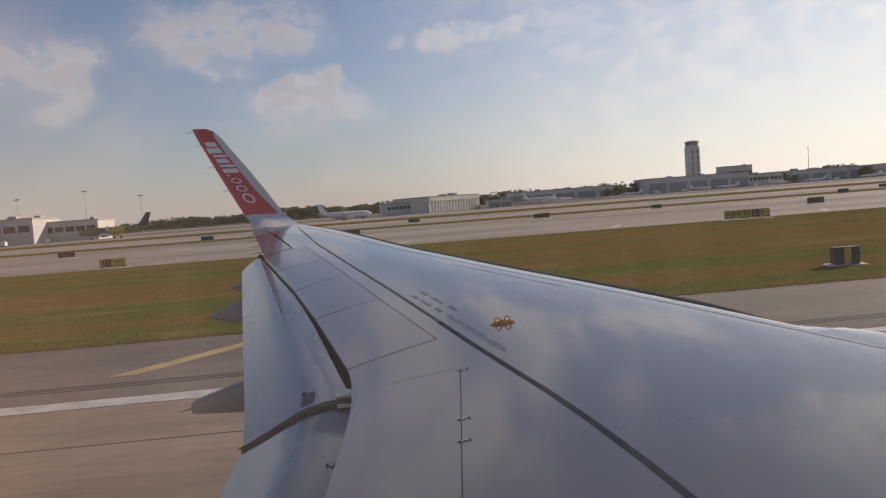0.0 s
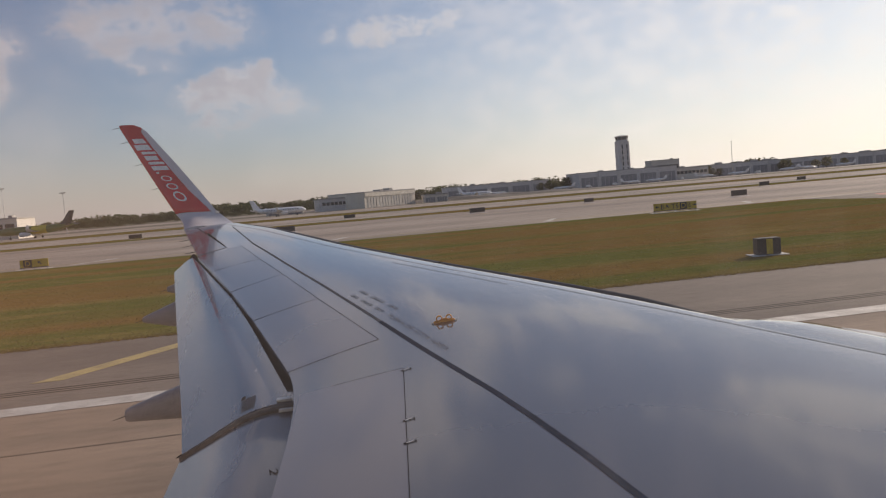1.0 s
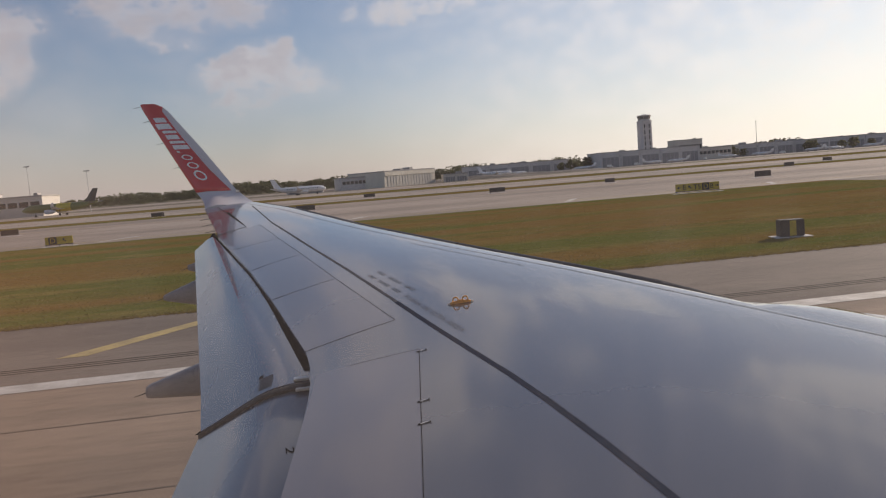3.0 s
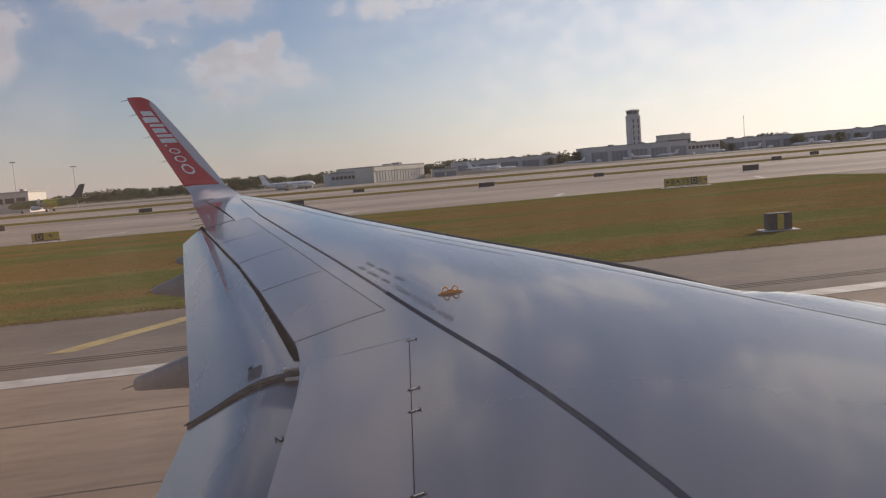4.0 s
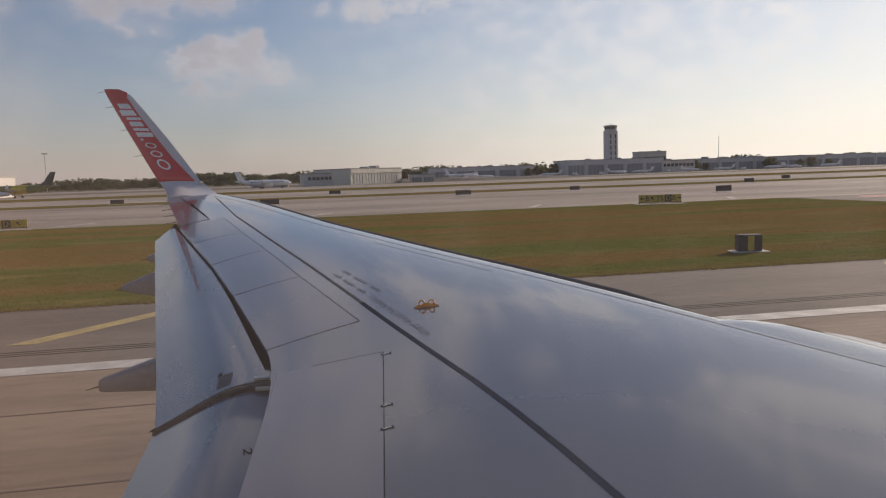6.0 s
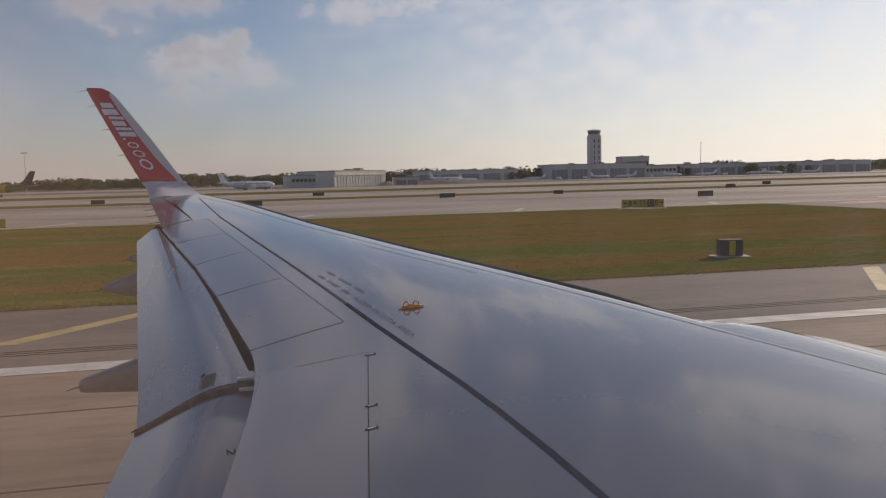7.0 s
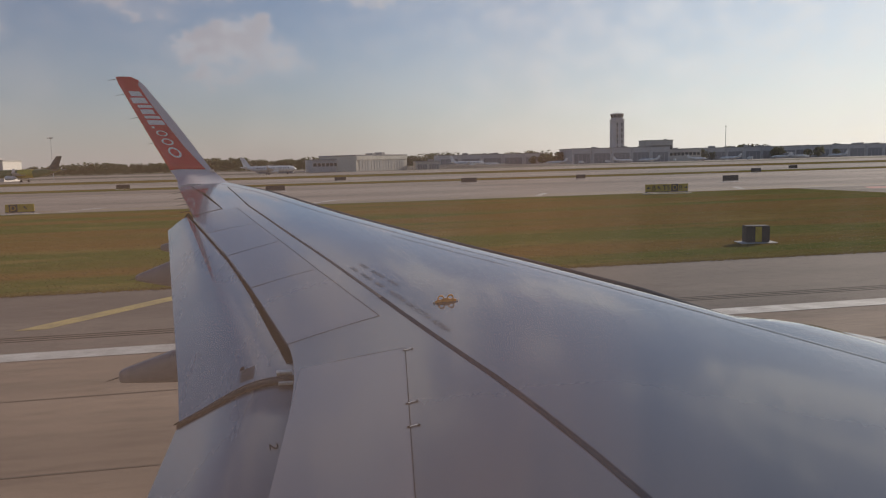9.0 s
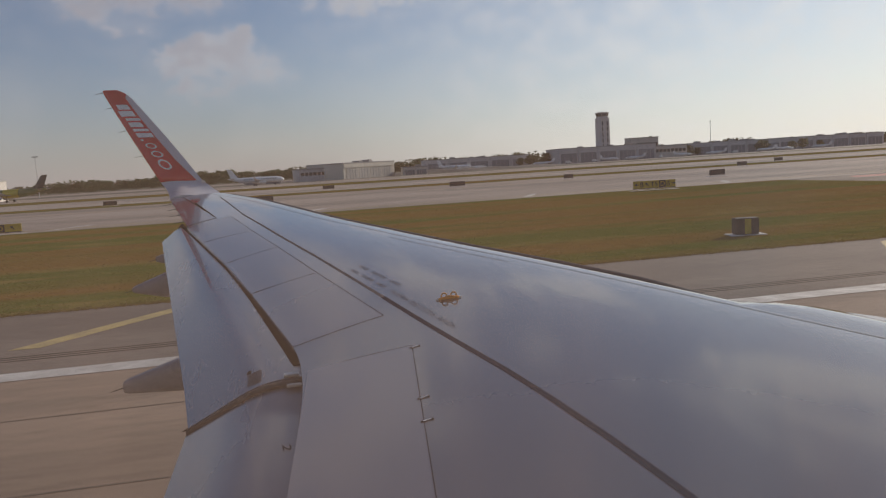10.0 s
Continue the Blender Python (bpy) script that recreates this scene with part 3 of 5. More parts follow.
# slats: dropped ahead of the nose, their black paints the leading edge's shade
for a, b in ((5.9, 9.0), (9.03, 11.4), (11.43, 13.8), (13.83, 16.0)):
    rings = []
    for y in np.linspace(a, b, 13):
        x, z = x_le(y), z_base(y) + lerp_table(CREST, y) * 0.96
        f = min(1.0, 0.1 + max(0.0, y - 5.9) / 0.8)
        ring = [(x - 0.012, y, z - 0.03), (x + 0.03 * f, y, z - 0.008 - 0.03 * (1 - f)), (x + 0.05 * f, y, z - 0.009 - 0.03 * (1 - f)), (x + 0.08 * f, y, z - 0.04), (x + 0.12 * f, y, z - 0.12), (x + 0.08 * f, y, z - 0.25), (x - 0.04, y, z - 0.28), (x - 0.06, y, z - 0.16)]
        rings.append(ring)
    part("slat", loft(bmesh.new(), rings), BLACK, wing, "leading-edge slat coloured black for the shade under the edge", True)
# inboard slat and the engine pylon's shoulder
rings = []
for y in (1.85, 2.4, 3.0, 3.6, 4.2, 4.7, 5.1, 5.3, 5.43, 5.54, 5.62, 5.68, 5.74, 5.80, 5.86, 5.92):
    x, z = x_le(y), z_base(y)
    f = lerp_table([(1.85, 0.16), (5.1, 0.22), (5.43, 0.25), (5.62, 0.235), (5.74, 0.13), (5.86, 0.02), (5.92, 0.0)], y)
    g = 1.0 - min(1.0, max(0.0, (5.92 - y) / 0.16))
    rings.append([(x - 0.32, y, z + 0.2150), (x - 0.20, y, z + 0.2165 - 0.004 * g), (x - 0.02 - 0.06 * g, y, z + 0.2150 - 0.010 * g), (x + 0.5 * f - 0.05 * g, y, z + 0.211 - 0.03 * g), (x + 0.85 * f - 0.045 * g, y, z + 0.200 - 0.04 * g), (x + f - 0.04 * g, y, z + 0.17 - 0.05 * g), (x + f - 0.04 * g, y, z - 0.09), (x - 0.05, y, z - 0.11)])
part("pylon_shoulder", loft(bmesh.new(), rings), WING_GREY, wing, "grey skin swelling over the engine pylon", True)
rings = []
for y in (1.85, 2.4, 3.0, 3.6, 4.2, 4.7, 5.0, 5.18, 5.33, 5.44, 5.50):
    x, z = x_le(y), z_base(y)
    f = lerp_table([(1.85, 0.30), (4.9, 0.36), (5.33, 0.34), (5.50, 0.262)], y)
    rings.append([(x + 0.13, y, z + 0.198), (x + f * 0.75, y, z + 0.200), (x + f, y, z + 0.175), (x + f + 0.03, y, z + 0.10), (x + f, y, z - 0.09), (x + 0.1, y, z - 0.09)])
part("slat", loft(bmesh.new(), rings), SLAT_PAINT, wing, "pale inboard leading-edge slat", True)
rings = []
for x, hw, top, bot in ((2.1, 0.03, 3.45, 3.2), (2.6, 0.12, 3.50, 3.0), (3.05, 0.15, 3.50, 2.9), (3.5, 0.14, 3.40, 2.8), (4.2, 0.10, 3.2, 2.7), (4.8, 0.03, 3.0, 2.6)):
    rings.append([(x, 5.75 + hw * math.cos(a), bot if math.sin(a) < -0.1 else bot + (top - bot) * min(1, 0.6 + 0.4 * math.sin(a))) for a in np.linspace(0, 2 * math.pi, 20, endpoint=False)])
part("pylon", loft(bmesh.new(), rings), SLAT_PAINT, wing, "pale engine pylon fairing", True)
rings = []
for x, r in ((1.2, 0.55), (1.8, 0.72), (2.6, 0.92), (3.6, 1.05), (4.8, 1.10), (5.8, 1.06), (6.2, 0.98), (6.25, 0.90), (6.1, 0.86), (5.4, 0.84)):
    rings.append([(x, 5.75 + r * math.cos(a), 2.05 + r * math.sin(a)) for a in np.linspace(0, 2 * math.pi, 40, endpoint=False)])
engine = part("engine_nacelle", loft(bmesh.new(), rings), WHITE_PAINT, wing, "white jet engine nacelle slung beneath the wing", True)
bm = bmesh.new()
rod(bm, (5.0, 5.75, 2.05), (5.6, 5.75, 2.05), 0.25, 0.02, 20)
part("spinner", bm, STEEL, engine, "", True)


# flaps: humped ahead, then bent down to a sharp tail
DROP = [(-0.3, 0.046), (0.0, 0.046), (0.17, 0.047), (0.30, 0.050), (0.43, 0.066), (0.56, 0.103), (0.73, 0.176), (0.87, 0.232), (1.0, 0.280), (1.3, 0.390)]


def flap_drop(k):
    """How far the flap's upper face lies under the wing's base line; k runs from its nose to its tail."""
    return sum(lerp_table(DROP, k + d) for d in np.linspace(-0.15, 0.15, 13)) / 13


def flap_surface(front, rear, ends, n, lower=0.0, nose_down=0.0):
    """A cambered flap; front and rear are tables of x over y, ends the two (nose y, tail y) of its edges."""
    rings = []
    for s in np.linspace(0, 1, n):
        yf, yr = [ends[0][i] + (ends[1][i] - ends[0][i]) * s for i in (0, 1)]
        xf, xr = lerp_table(front, yf), lerp_table(rear, yr)
        top, low = [], []
        for k in np.linspace(0, 1, 56):
            x, y = xf + (xr - xf) * k, yf + (yr - yf) * k
            z = z_base(y) - flap_drop(k) - lower - nose_down * (1 - k) ** 2 * min(1.0, (6.10 - y) / 0.35 if nose_down else 1.0)
            th = 0.09 * (1 - k) ** 0.8 + 0.006
            nose = math.sqrt(max(0, 1 - (1 - min(1, k / 0.12)) ** 2)) if k < 0.12 else 1
            top.append((x, y, z - 0.02 * (1 - nose)))
            low.append((x, y, z - 0.02 - th * nose))
        rings.append(top + low[::-1][:-1])
    return loft(bmesh.new(), rings)


O_FRONT = [(6.1, -0.10), (8.13, -0.50), (9.56, -0.84), (12.6, -1.58)]
O_REAR = [(6.10, -0.868), (6.71, -0.965), (8.13, -1.216), (10.61, -1.653), (13.07, -2.083)]
outer_flap = part("outboard_flap", flap_surface(O_FRONT, O_REAR, ((6.10, 6.10), (12.62, 13.06)), 90), FLAP_GREY, wing, "drooped grey outboard flap, streaked", True)
I_FRONT = [(1.9, -0.40), (4.58, -0.20), (6.03, -0.08)]
I_REAR = [(1.9, -0.92), (5.2, -0.888), (6.04, -0.872)]
inner_flap = part("inboard_flap", flap_surface(I_FRONT, I_REAR, ((1.9, 1.9), (6.025, 6.025)), 56, 0.016, 0.085), FLAP_GREY, wing, "drooped grey inboard flap", True)
# rubber end seal, bulging between the two flaps
rings = []
for k in np.linspace(0, 1, 26):
    x, z = -0.09 - 0.785 * k, z_base(6.06) - flap_drop(k) - 0.012
    w0 = 0.040 * (1 - 0.80 * max(0.0, (k - 0.55) / 0.45) ** 1.3)
    rings.append([(x, 6.062 + w0 * math.cos(a), z + (0.014 if math.sin(a) > 0 else 0.05) * math.sin(a)) for a in np.linspace(0, 2 * math.pi, 12, endpoint=False)])
part("flap_seal", loft(bmesh.new(), rings), SEAL, wing, "dark brown rubber seal between the two flaps", True)
bm = bmesh.new()
rod(bm, (-0.862, 6.070, z_base(6.06) - 0.272), (-0.895, 6.074, z_base(6.06) - 0.286), 0.008, 0.002)
part("seal_tip", bm, DARK_GAP, wing)
# black box that paints the slot's shade under the spoilers' trailing edge
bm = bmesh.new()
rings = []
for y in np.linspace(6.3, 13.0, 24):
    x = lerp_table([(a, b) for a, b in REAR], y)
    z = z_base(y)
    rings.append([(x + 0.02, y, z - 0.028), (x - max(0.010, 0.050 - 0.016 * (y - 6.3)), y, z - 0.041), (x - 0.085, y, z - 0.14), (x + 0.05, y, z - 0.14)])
part("flap_cove", loft(bm, rings), DARK_GAP, wing, "black strip painting the shade in the slot ahead of the flap")
# smudged access plate on the flap, seal bracket at its nose
def on_outer(x, y, lift):
    xf, xr = lerp_table(O_FRONT, y), lerp_table(O_REAR, y)
    return Vector((x, y, z_base(y) - flap_drop((x - xf) / (xr - xf)) + lift))


def flap_plate(x0, x1, y0, y1, lift):
    bm = bmesh.new()
    vs = [[bm.verts.new(on_outer(x0 + (x1 - x0) * i / 4, y0 + (y1 - y0) * j / 4, lift)) for i in range(5)] for j in range(5)]
    for j in range(4):
        for i in range(4):
            bm.faces.new((vs[j][i], vs[j][i + 1], vs[j + 1][i + 1], vs[j + 1][i]))
    bmesh.ops.solidify(bm, geom=bm.faces[:], thickness=0.002)
    return bm


part("access_plate", flap_plate(-0.52, -0.44, 6.16, 6.34, 0.003), FAIRING_SMUDGE, outer_flap, "small smudged access plate")
part("access_plate", flap_plate(-0.53, -0.505, 6.34, 6.39, 0.003), SEAL, outer_flap)
bm = bmesh.new()
box(bm, (-0.30, 6.10, z_base(6.1) - 0.045), (-0.21, 6.16, z_base(6.1) - 0.030), 0.003)
part("seal_bracket", bm, STEEL, wing, "small bare metal bracket")
bm = bmesh.new()
box(bm, (-0.285, 5.985, z_base(6.0) - 0.068), (-0.20, 6.02, z_base(6.0) - 0.052), 0.003)
part("seal_bracket", bm, STEEL, wing)

# flap track fairings: deep under the flap, tapering to a blunt tail
for y, x_tail, low, high, x_mid, low_mid, high_mid in ((7.5, -1.514, 3.173, 3.270, -1.125, 3.155, 3.398), (10.9, -2.09, 3.470, 3.535, -1.725, 3.384, 3.680), (12.2, -2.035, 3.685, 3.752, -1.94, 3.655, 3.780)):
    rings = []
    length = (x_mid - x_tail) * 5.2
    for k in (0.0, 0.006, 0.02, 0.08, 0.14, 0.20, 0.32, 0.46, 0.62, 0.8, 0.93, 1.0):
        x = x_tail + length * k
        q = min(1.0, k / 0.20)
        zl, zh = low + (low_mid - low) * q, high + (high_mid - high) * q
        if k > 0.20:
            zl, zh = zl + 0.02 * (k - 0.2), zh - (zh - zl) * 0.5 * (k - 0.2)
        end = {0.0: 0.80, 0.006: 0.93, 0.93: 0.7, 1.0: 0.3}.get(k, 1.0)
        zc, hz, hy = (zl + zh) / 2, (zh - zl) / 2 * end, (0.045 + 0.075 * min(1.0, k / 0.3)) * end * (high_mid - low_mid) / 0.23
        rings.append([(x, y + hy * math.copysign(abs(math.cos(a)) ** 0.6, math.cos(a)), zc + hz * math.copysign(abs(math.sin(a)) ** 0.6, math.sin(a))) for a in np.linspace(0, 2 * math.pi, 24, endpoint=False)])
    pod = part("flap_track_fairing", loft(bmesh.new(), rings), PRIMER, wing, "grey-brown canoe-shaped flap track fairing", True)
    bm = bmesh.new()
    rod(bm, (x_tail + 0.02, y, (low + high) / 2), (x_tail - 0.10, y, (low + high) / 2 - 0.03), 0.005, 0.002)
    part("static_wick", bm, BLACK, pod)

# aileron
part("aileron", patch([(-1.64, 12.5), (-2.38, 16.1), (-2.15, 16.1), (-1.25, 12.55)], 5, 10, 0.006, 0.03), PANEL_GREY, wing, "grey aileron near the wing tip", True)
part("panel_gap", ribbon([(-1.25, 12.55), (-2.15, 16.1)], 0.012, 0.008), DARK_GAP, wing)
part("panel_gap", ribbon([(-1.79, 14.8), (-1.30, 12.75)], 0.016, 0.010), DARK_GAP, wing)
for k in range(4):
    y = 13.0 + 0.8 * k
    x, z = x_te(y), z_base(y)
    bm = bmesh.new()
    rod(bm, (x + 0.02, y, z), (x - 0.16, y, z - 0.02), 0.006, 0.003)
    part("static_wick", bm, BLACK, wing)

# winglet: sections of nose x, tail x, y, z
SECT = [(-1.44, -2.42, 16.30, 4.43), (-1.53, -2.47, 16.66, 4.465), (-1.65, -2.53, 16.98, 4.53), (-1.78, -2.61, 17.22, 4.62), (-1.93, -2.72, 17.37, 4.74),
        (-2.25, -2.98, 17.50, 5.20), (-2.575, -3.23, 17.64, 5.65), (-2.92, -3.475, 17.78, 6.10), (-3.20, -3.67, 17.89, 6.46), (-3.31, -3.715, 17.915, 6.56), (-3.46, -3.735, 17.92, 6.63)]
rings = []
for i, (xn, xt, y, z) in enumerate(SECT):
    a, b = SECT[max(0, i - 1)], SECT[min(len(SECT) - 1, i + 1)]
    ang = math.atan2(b[3] - a[3], b[2] - a[2])
    ny, nz = -math.sin(ang), math.cos(ang)
    c = xn - xt
    ring = []
    for side in (1, -1):
        ks = np.linspace(0, 1, 14) if side == 1 else np.linspace(1, 0, 14)[1:-1]
        for k in ks:
            th = 0.055 * c * side * (math.sin(math.pi * (1 - (1 - k) ** 2.2)) if 0 < k < 1 else 0)
            ring.append((xt + c * k, y + ny * th, z + nz * th))
    rings.append(ring)
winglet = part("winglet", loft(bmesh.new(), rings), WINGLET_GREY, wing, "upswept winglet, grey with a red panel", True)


def winglet_at(v, k, lift=0.0):
    """A point of the winglet's inner face; v counts its sections, k runs from tail to nose."""
    i = min(int(v), len(SECT) - 2)
    f = v - i
    xn, xt, y, z = [SECT[i][j] + (SECT[i + 1][j] - SECT[i][j]) * f for j in range(4)]
    a, b = SECT[max(0, i - 1)], SECT[min(len(SECT) - 1, i + 2)]
    ang = math.atan2(b[3] - a[3], b[2] - a[2])
    c = xn - xt
    th = 0.055 * c * (math.sin(math.pi * (1 - (1 - k) ** 2.2)) if 0 < k < 1 else 0) + lift
    return Vector((xt + c * k, y - math.sin(ang) * th, z + math.cos(ang) * th))


bm = bmesh.new()
rows = []
for v in np.linspace(4.0, 10.0, 31):
    limit = lerp_table([(4.0, 0.87), (5.0, 0.74), (6.0, 0.70), (7.0, 0.70), (8.0, 0.76), (8.5, 0.88), (8.9, 1.0), (10.0, 1.0)], v)
    rows.append([bm.verts.new(winglet_at(v, limit * k / 9, 0.005)) for k in range(10)])
for a, b in zip(rows, rows[1:]):
    for i in range(9):
        bm.faces.new((a[i], a[i + 1], b[i + 1], b[i]))
red = part("red_panel", bm, RED, winglet, "glossy red painted panel", True)
solid = red.modifiers.new("thickness", "SOLIDIFY")
solid.thickness, solid.offset = 0.003, -1


def winglet_bar(v0, v1, k0, k1, name="emblem_bar"):
    bm = bmesh.new()
    n = 4
    g = [[winglet_at(v0 + (v1 - v0) * i / n, k0 + (k1 - k0) * j / n, 0.009) for j in range(n + 1)] for i in range(n + 1)]
    vs = [[bm.verts.new(p) for p in row] for row in g]
    for i in range(n):
        for j in range(n):
            bm.faces.new((vs[i][j], vs[i][j + 1], vs[i + 1][j + 1], vs[i + 1][j]))
    ob = part(name, bm, WHITE_PAINT, winglet, "plain white painted bar")
    s = ob.modifiers.new("thickness", "SOLIDIFY")
    s.thickness, s.offset = 0.002, -1


# a row of plain white bars where the airline's name is painted
bars = [(7.62, 7.34, 0.20, 0.62), (7.26, 6.95, 0.12, 0.62), (6.87, 6.75, 0.20, 0.66), (6.67, 6.46, 0.20, 0.60), (6.38, 6.26, 0.20, 0.66), (6.18, 5.98, 0.20, 0.66),
        (5.90, 5.82, 0.22, 0.30), (5.72, 5.46, 0.24, 0.54), (5.36, 5.06, 0.24, 0.54), (4.96, 4.50, 0.24, 0.54)]
for v0, v1, k0, k1 in bars[:7]:
    winglet_bar(v0, v1, k0, k1)
for v0, v1, k0, k1 in bars[7:]:
    rings = []
    vc, kc, rv, rk = (v0 + v1) / 2, (k0 + k1) / 2, (v0 - v1) / 2, (k1 - k0) / 2
    for a in np.linspace(0, 2 * math.pi, 25):
        ring = []
        for f, lift in ((1.0, 0.011), (0.70, 0.011), (0.70, 0.006), (1.0, 0.006)):
            ring.append(winglet_at(vc + rv * f * math.cos(a), kc + rk * f * math.sin(a), lift))
        rings.append(ring)
    part("emblem_ring", loft(bmesh.new(), rings, caps=False), WHITE_PAINT, winglet, "plain white painted ring")
for v in (4.1, 5.2, 6.35, 7.5, 9.4):
    p = winglet_at(v, 0.02)
    bm = bmesh.new()
    rod(bm, p, p + Vector((-0.17, 0.0, -0.03)), 0.006, 0.003)
    part("static_wick", bm, BLACK, winglet)
bm = bmesh.new()
p = winglet_at(3.6, 0.97)
box(bm, p - Vector((0.05, 0.03, 0.0)), p + Vector((0.02, 0.03, 0.05)), 0.008)
part("tip_light", bm, STEEL, winglet, "small wing tip light")

# orange escape-line bracket: a thin upright plate with pointed ends and two round eyes
c0, c1 = Vector((0.757, 6.728)), Vector((0.931, 6.698))
axis = (c1 - c0).normalized()
side = Vector((-axis.y, axis.x, 0)) * 0.006
EYES = (0.31, 0.69)


def bracket_at(k, h, across):
    p = c0.lerp(c1, k)
    return skin(p.x, p.y, 0.001 + h) + side * across


bm = bmesh.new()
rings = []
for k in np.linspace(0, 1, 25):
    top = lerp_table([(0.0, 0.004), (0.16, 0.016), (0.31, 0.018), (0.5, 0.026), (0.69, 0.018), (0.84, 0.016), (1.0, 0.004)], k)
    rings.append([bracket_at(k, 0.0, 1), bracket_at(k, top, 1), bracket_at(k, top, -1), bracket_at(k, 0.0, -1)])
loft(bm, rings)
hook = part("rope_bracket", bm, ORANGE, wing, "orange escape-rope bracket with two eyes")
span = (c1 - c0).length
for e in EYES:
    rings = []
    for i in range(25):
        a = 2 * math.pi * i / 24
        ring = []
        for r, across in ((0.023, 1), (0.023, -1), (0.0145, -1), (0.0145, 1)):
            ring.append(bracket_at(e + r * math.cos(a) / span, 0.026 + r * math.sin(a), across))
        rings.append(ring)
    part("eye", loft(bmesh.new(), rings, caps=False), ORANGE, hook)
for k in (0.05, 0.95):
    p = c0.lerp(c1, k)
    bm = bmesh.new()
    rod(bm, skin(p.x, p.y, 0.0), skin(p.x, p.y, 0.010), 0.009, n=12)
    part("bolt", bm, STEEL, hook)


# stencilled warning along the stripe
def letters(text, size):
    cu = bpy.data.curves.new("lettering", "FONT")
    cu.body, cu.size, cu.extrude, cu.resolution_u = text, size, 0.0, 3
    ob = bpy.data.objects.new("lettering", cu)
    scene.collection.objects.link(ob)
    me = bpy.data.meshes.new_from_object(ob.evaluated_get(bpy.context.evaluated_depsgraph_get()))
    bpy.data.objects.remove(ob)
    bpy.data.curves.remove(cu)
    return me


def stencil(text, start, end, size, name="stencil", mat=STENCIL, parent=wing, place=skin, lift=0.003, up=None):
    me = letters(text, size)
    xs = [v.co.x for v in me.vertices]
    span = max(xs) - min(xs)
    a, b = Vector(start), Vector(end)
    t = b - a
    n = Vector((-t.y, t.x)).normalized() if up is None else Vector(up).normalized()
    for v in me.vertices:
        p = a + t * ((v.co.x - min(xs)) / span) + n * v.co.y
        v.co = place(p.x, p.y, lift)
    me.materials.append(mat)
    ob = new(name, me)
    ob.parent = parent
    return ob


UP = (0.93, 0.36)
stencil("FUERA DE ESTA ÁREA", (0.485, 7.18), (0.742, 6.115), 0.062, up=UP)
# the rest of the stencil cannot be read: bars of its size
for (ax, ay), (bx, by) in (((0.275, 8.05), (0.475, 7.31)), ((0.355, 8.12), (0.585, 7.28))):
    k = 9
    for i in range(k):
        if i in (2, 6):
            continue
        p, q = Vector((ax, ay)).lerp(Vector((bx, by)), i / k), Vector((ax, ay)).lerp(Vector((bx, by)), (i + 0.78) / k)
        part("stencil_bar", ribbon([tuple(p), tuple(q)], 0.030, 0.003, 0.0008, 0.05), STENCIL, wing)


def on_flap(x, y, lift):
    xf, xr = lerp_table(I_FRONT, y), lerp_table(I_REAR, y)
    k = (x - xf) / (xr - xf)
    return Vector((x, y, z_base(y) - flap_drop(k) - 0.016 - 0.085 * (1 - k) ** 2 + lift))


stencil("2", (-0.312, 5.335), (-0.305, 5.265), 0.062, "flap_number", DARK_GAP, inner_flap, on_flap, 0.0025, up=(1.0, 0.15))

# fuselage side with the cabin window
FZ, R_IN, R_OUT = 4.30, 1.757, 1.83
body = thing("fuselage", "white airliner fuselage section with cabin window", "fuselage")
a0, a1 = math.asin((4.43 - FZ) / R_IN), math.asin((4.89 - FZ) / R_IN)


def tube(radius, x0, x1, angles):
    bm = bmesh.new()
    rings = [[(x, radius * math.cos(a), FZ + radius * math.sin(a)) for a in angles] for x in (x0, x1)]
    return loft(bm, rings, closed=False, caps=False)


around = list(np.linspace(a1, a0 + 2 * math.pi, 48))
strip = list(np.linspace(a0, a1, 6))
for radius, mat, name in ((R_IN, CABIN, "cabin_lining"), (R_OUT, WHITE_PAINT, "outer_skin")):
    bm = tube(radius, -9, 9, around)
    for x0, x1 in ((-9, -0.36), (0.40, 9)):
        me = bpy.data.meshes.new("tmp")
        t = tube(radius, x0, x1, strip)
        t.to_mesh(me)
        t.free()
        bm.from_mesh(me)
    part(name, bm, mat, body, "", True)
# end bulkheads
for x in (-9.02, 9.0):
    bm = bmesh.new()
    rod(bm, (x, 0, FZ), (x + 0.02, 0, FZ), R_OUT, n=48)
    part("bulkhead", bm, CABIN, body)
part("cabin_floor", boxed((-8.9, -1.45, 3.35), (8.9, 1.45, 3.42)), CABIN, body)
# window surround: a rounded opening flaring from the lining to the skin
rings = []
for inset, y, sx, sz in ((0, R_IN, 0.38, 0.235), (0, 1.722, 0.275, 0.195), (0, 1.735, 0.262, 0.182), (0, 1.795, 0.285, 0.20), (0, R_OUT, 0.38, 0.235)):
    ring = []
    for i in range(64):
        a = 2 * math.pi * i / 64
        e = 0.5 if sx < 0.37 else 0.12
        x = 0.015 + sx * math.copysign(abs(math.cos(a)) ** e, math.cos(a))
        z = 4.66 + sz * math.copysign(abs(math.sin(a)) ** e, math.sin(a))
        yy = math.sqrt(max(0.01, y * y - (z - FZ) ** 2)) if sx > 0.37 else y
        ring.append((x, yy, z))
    rings.append(ring)
part("window_surround", loft(bmesh.new(), rings, caps=False), CABIN, body, "cream plastic cabin window surround", True)
bm = boxed((-0.262, 1.766, 4.462), (0.292, 1.768, 4.858))
pane = part("window_pane", bm, ACRYLIC, body, "clear streaked acrylic cabin window pane with painted glare and haze")
pane.visible_shadow = False

# ---- the airport ----


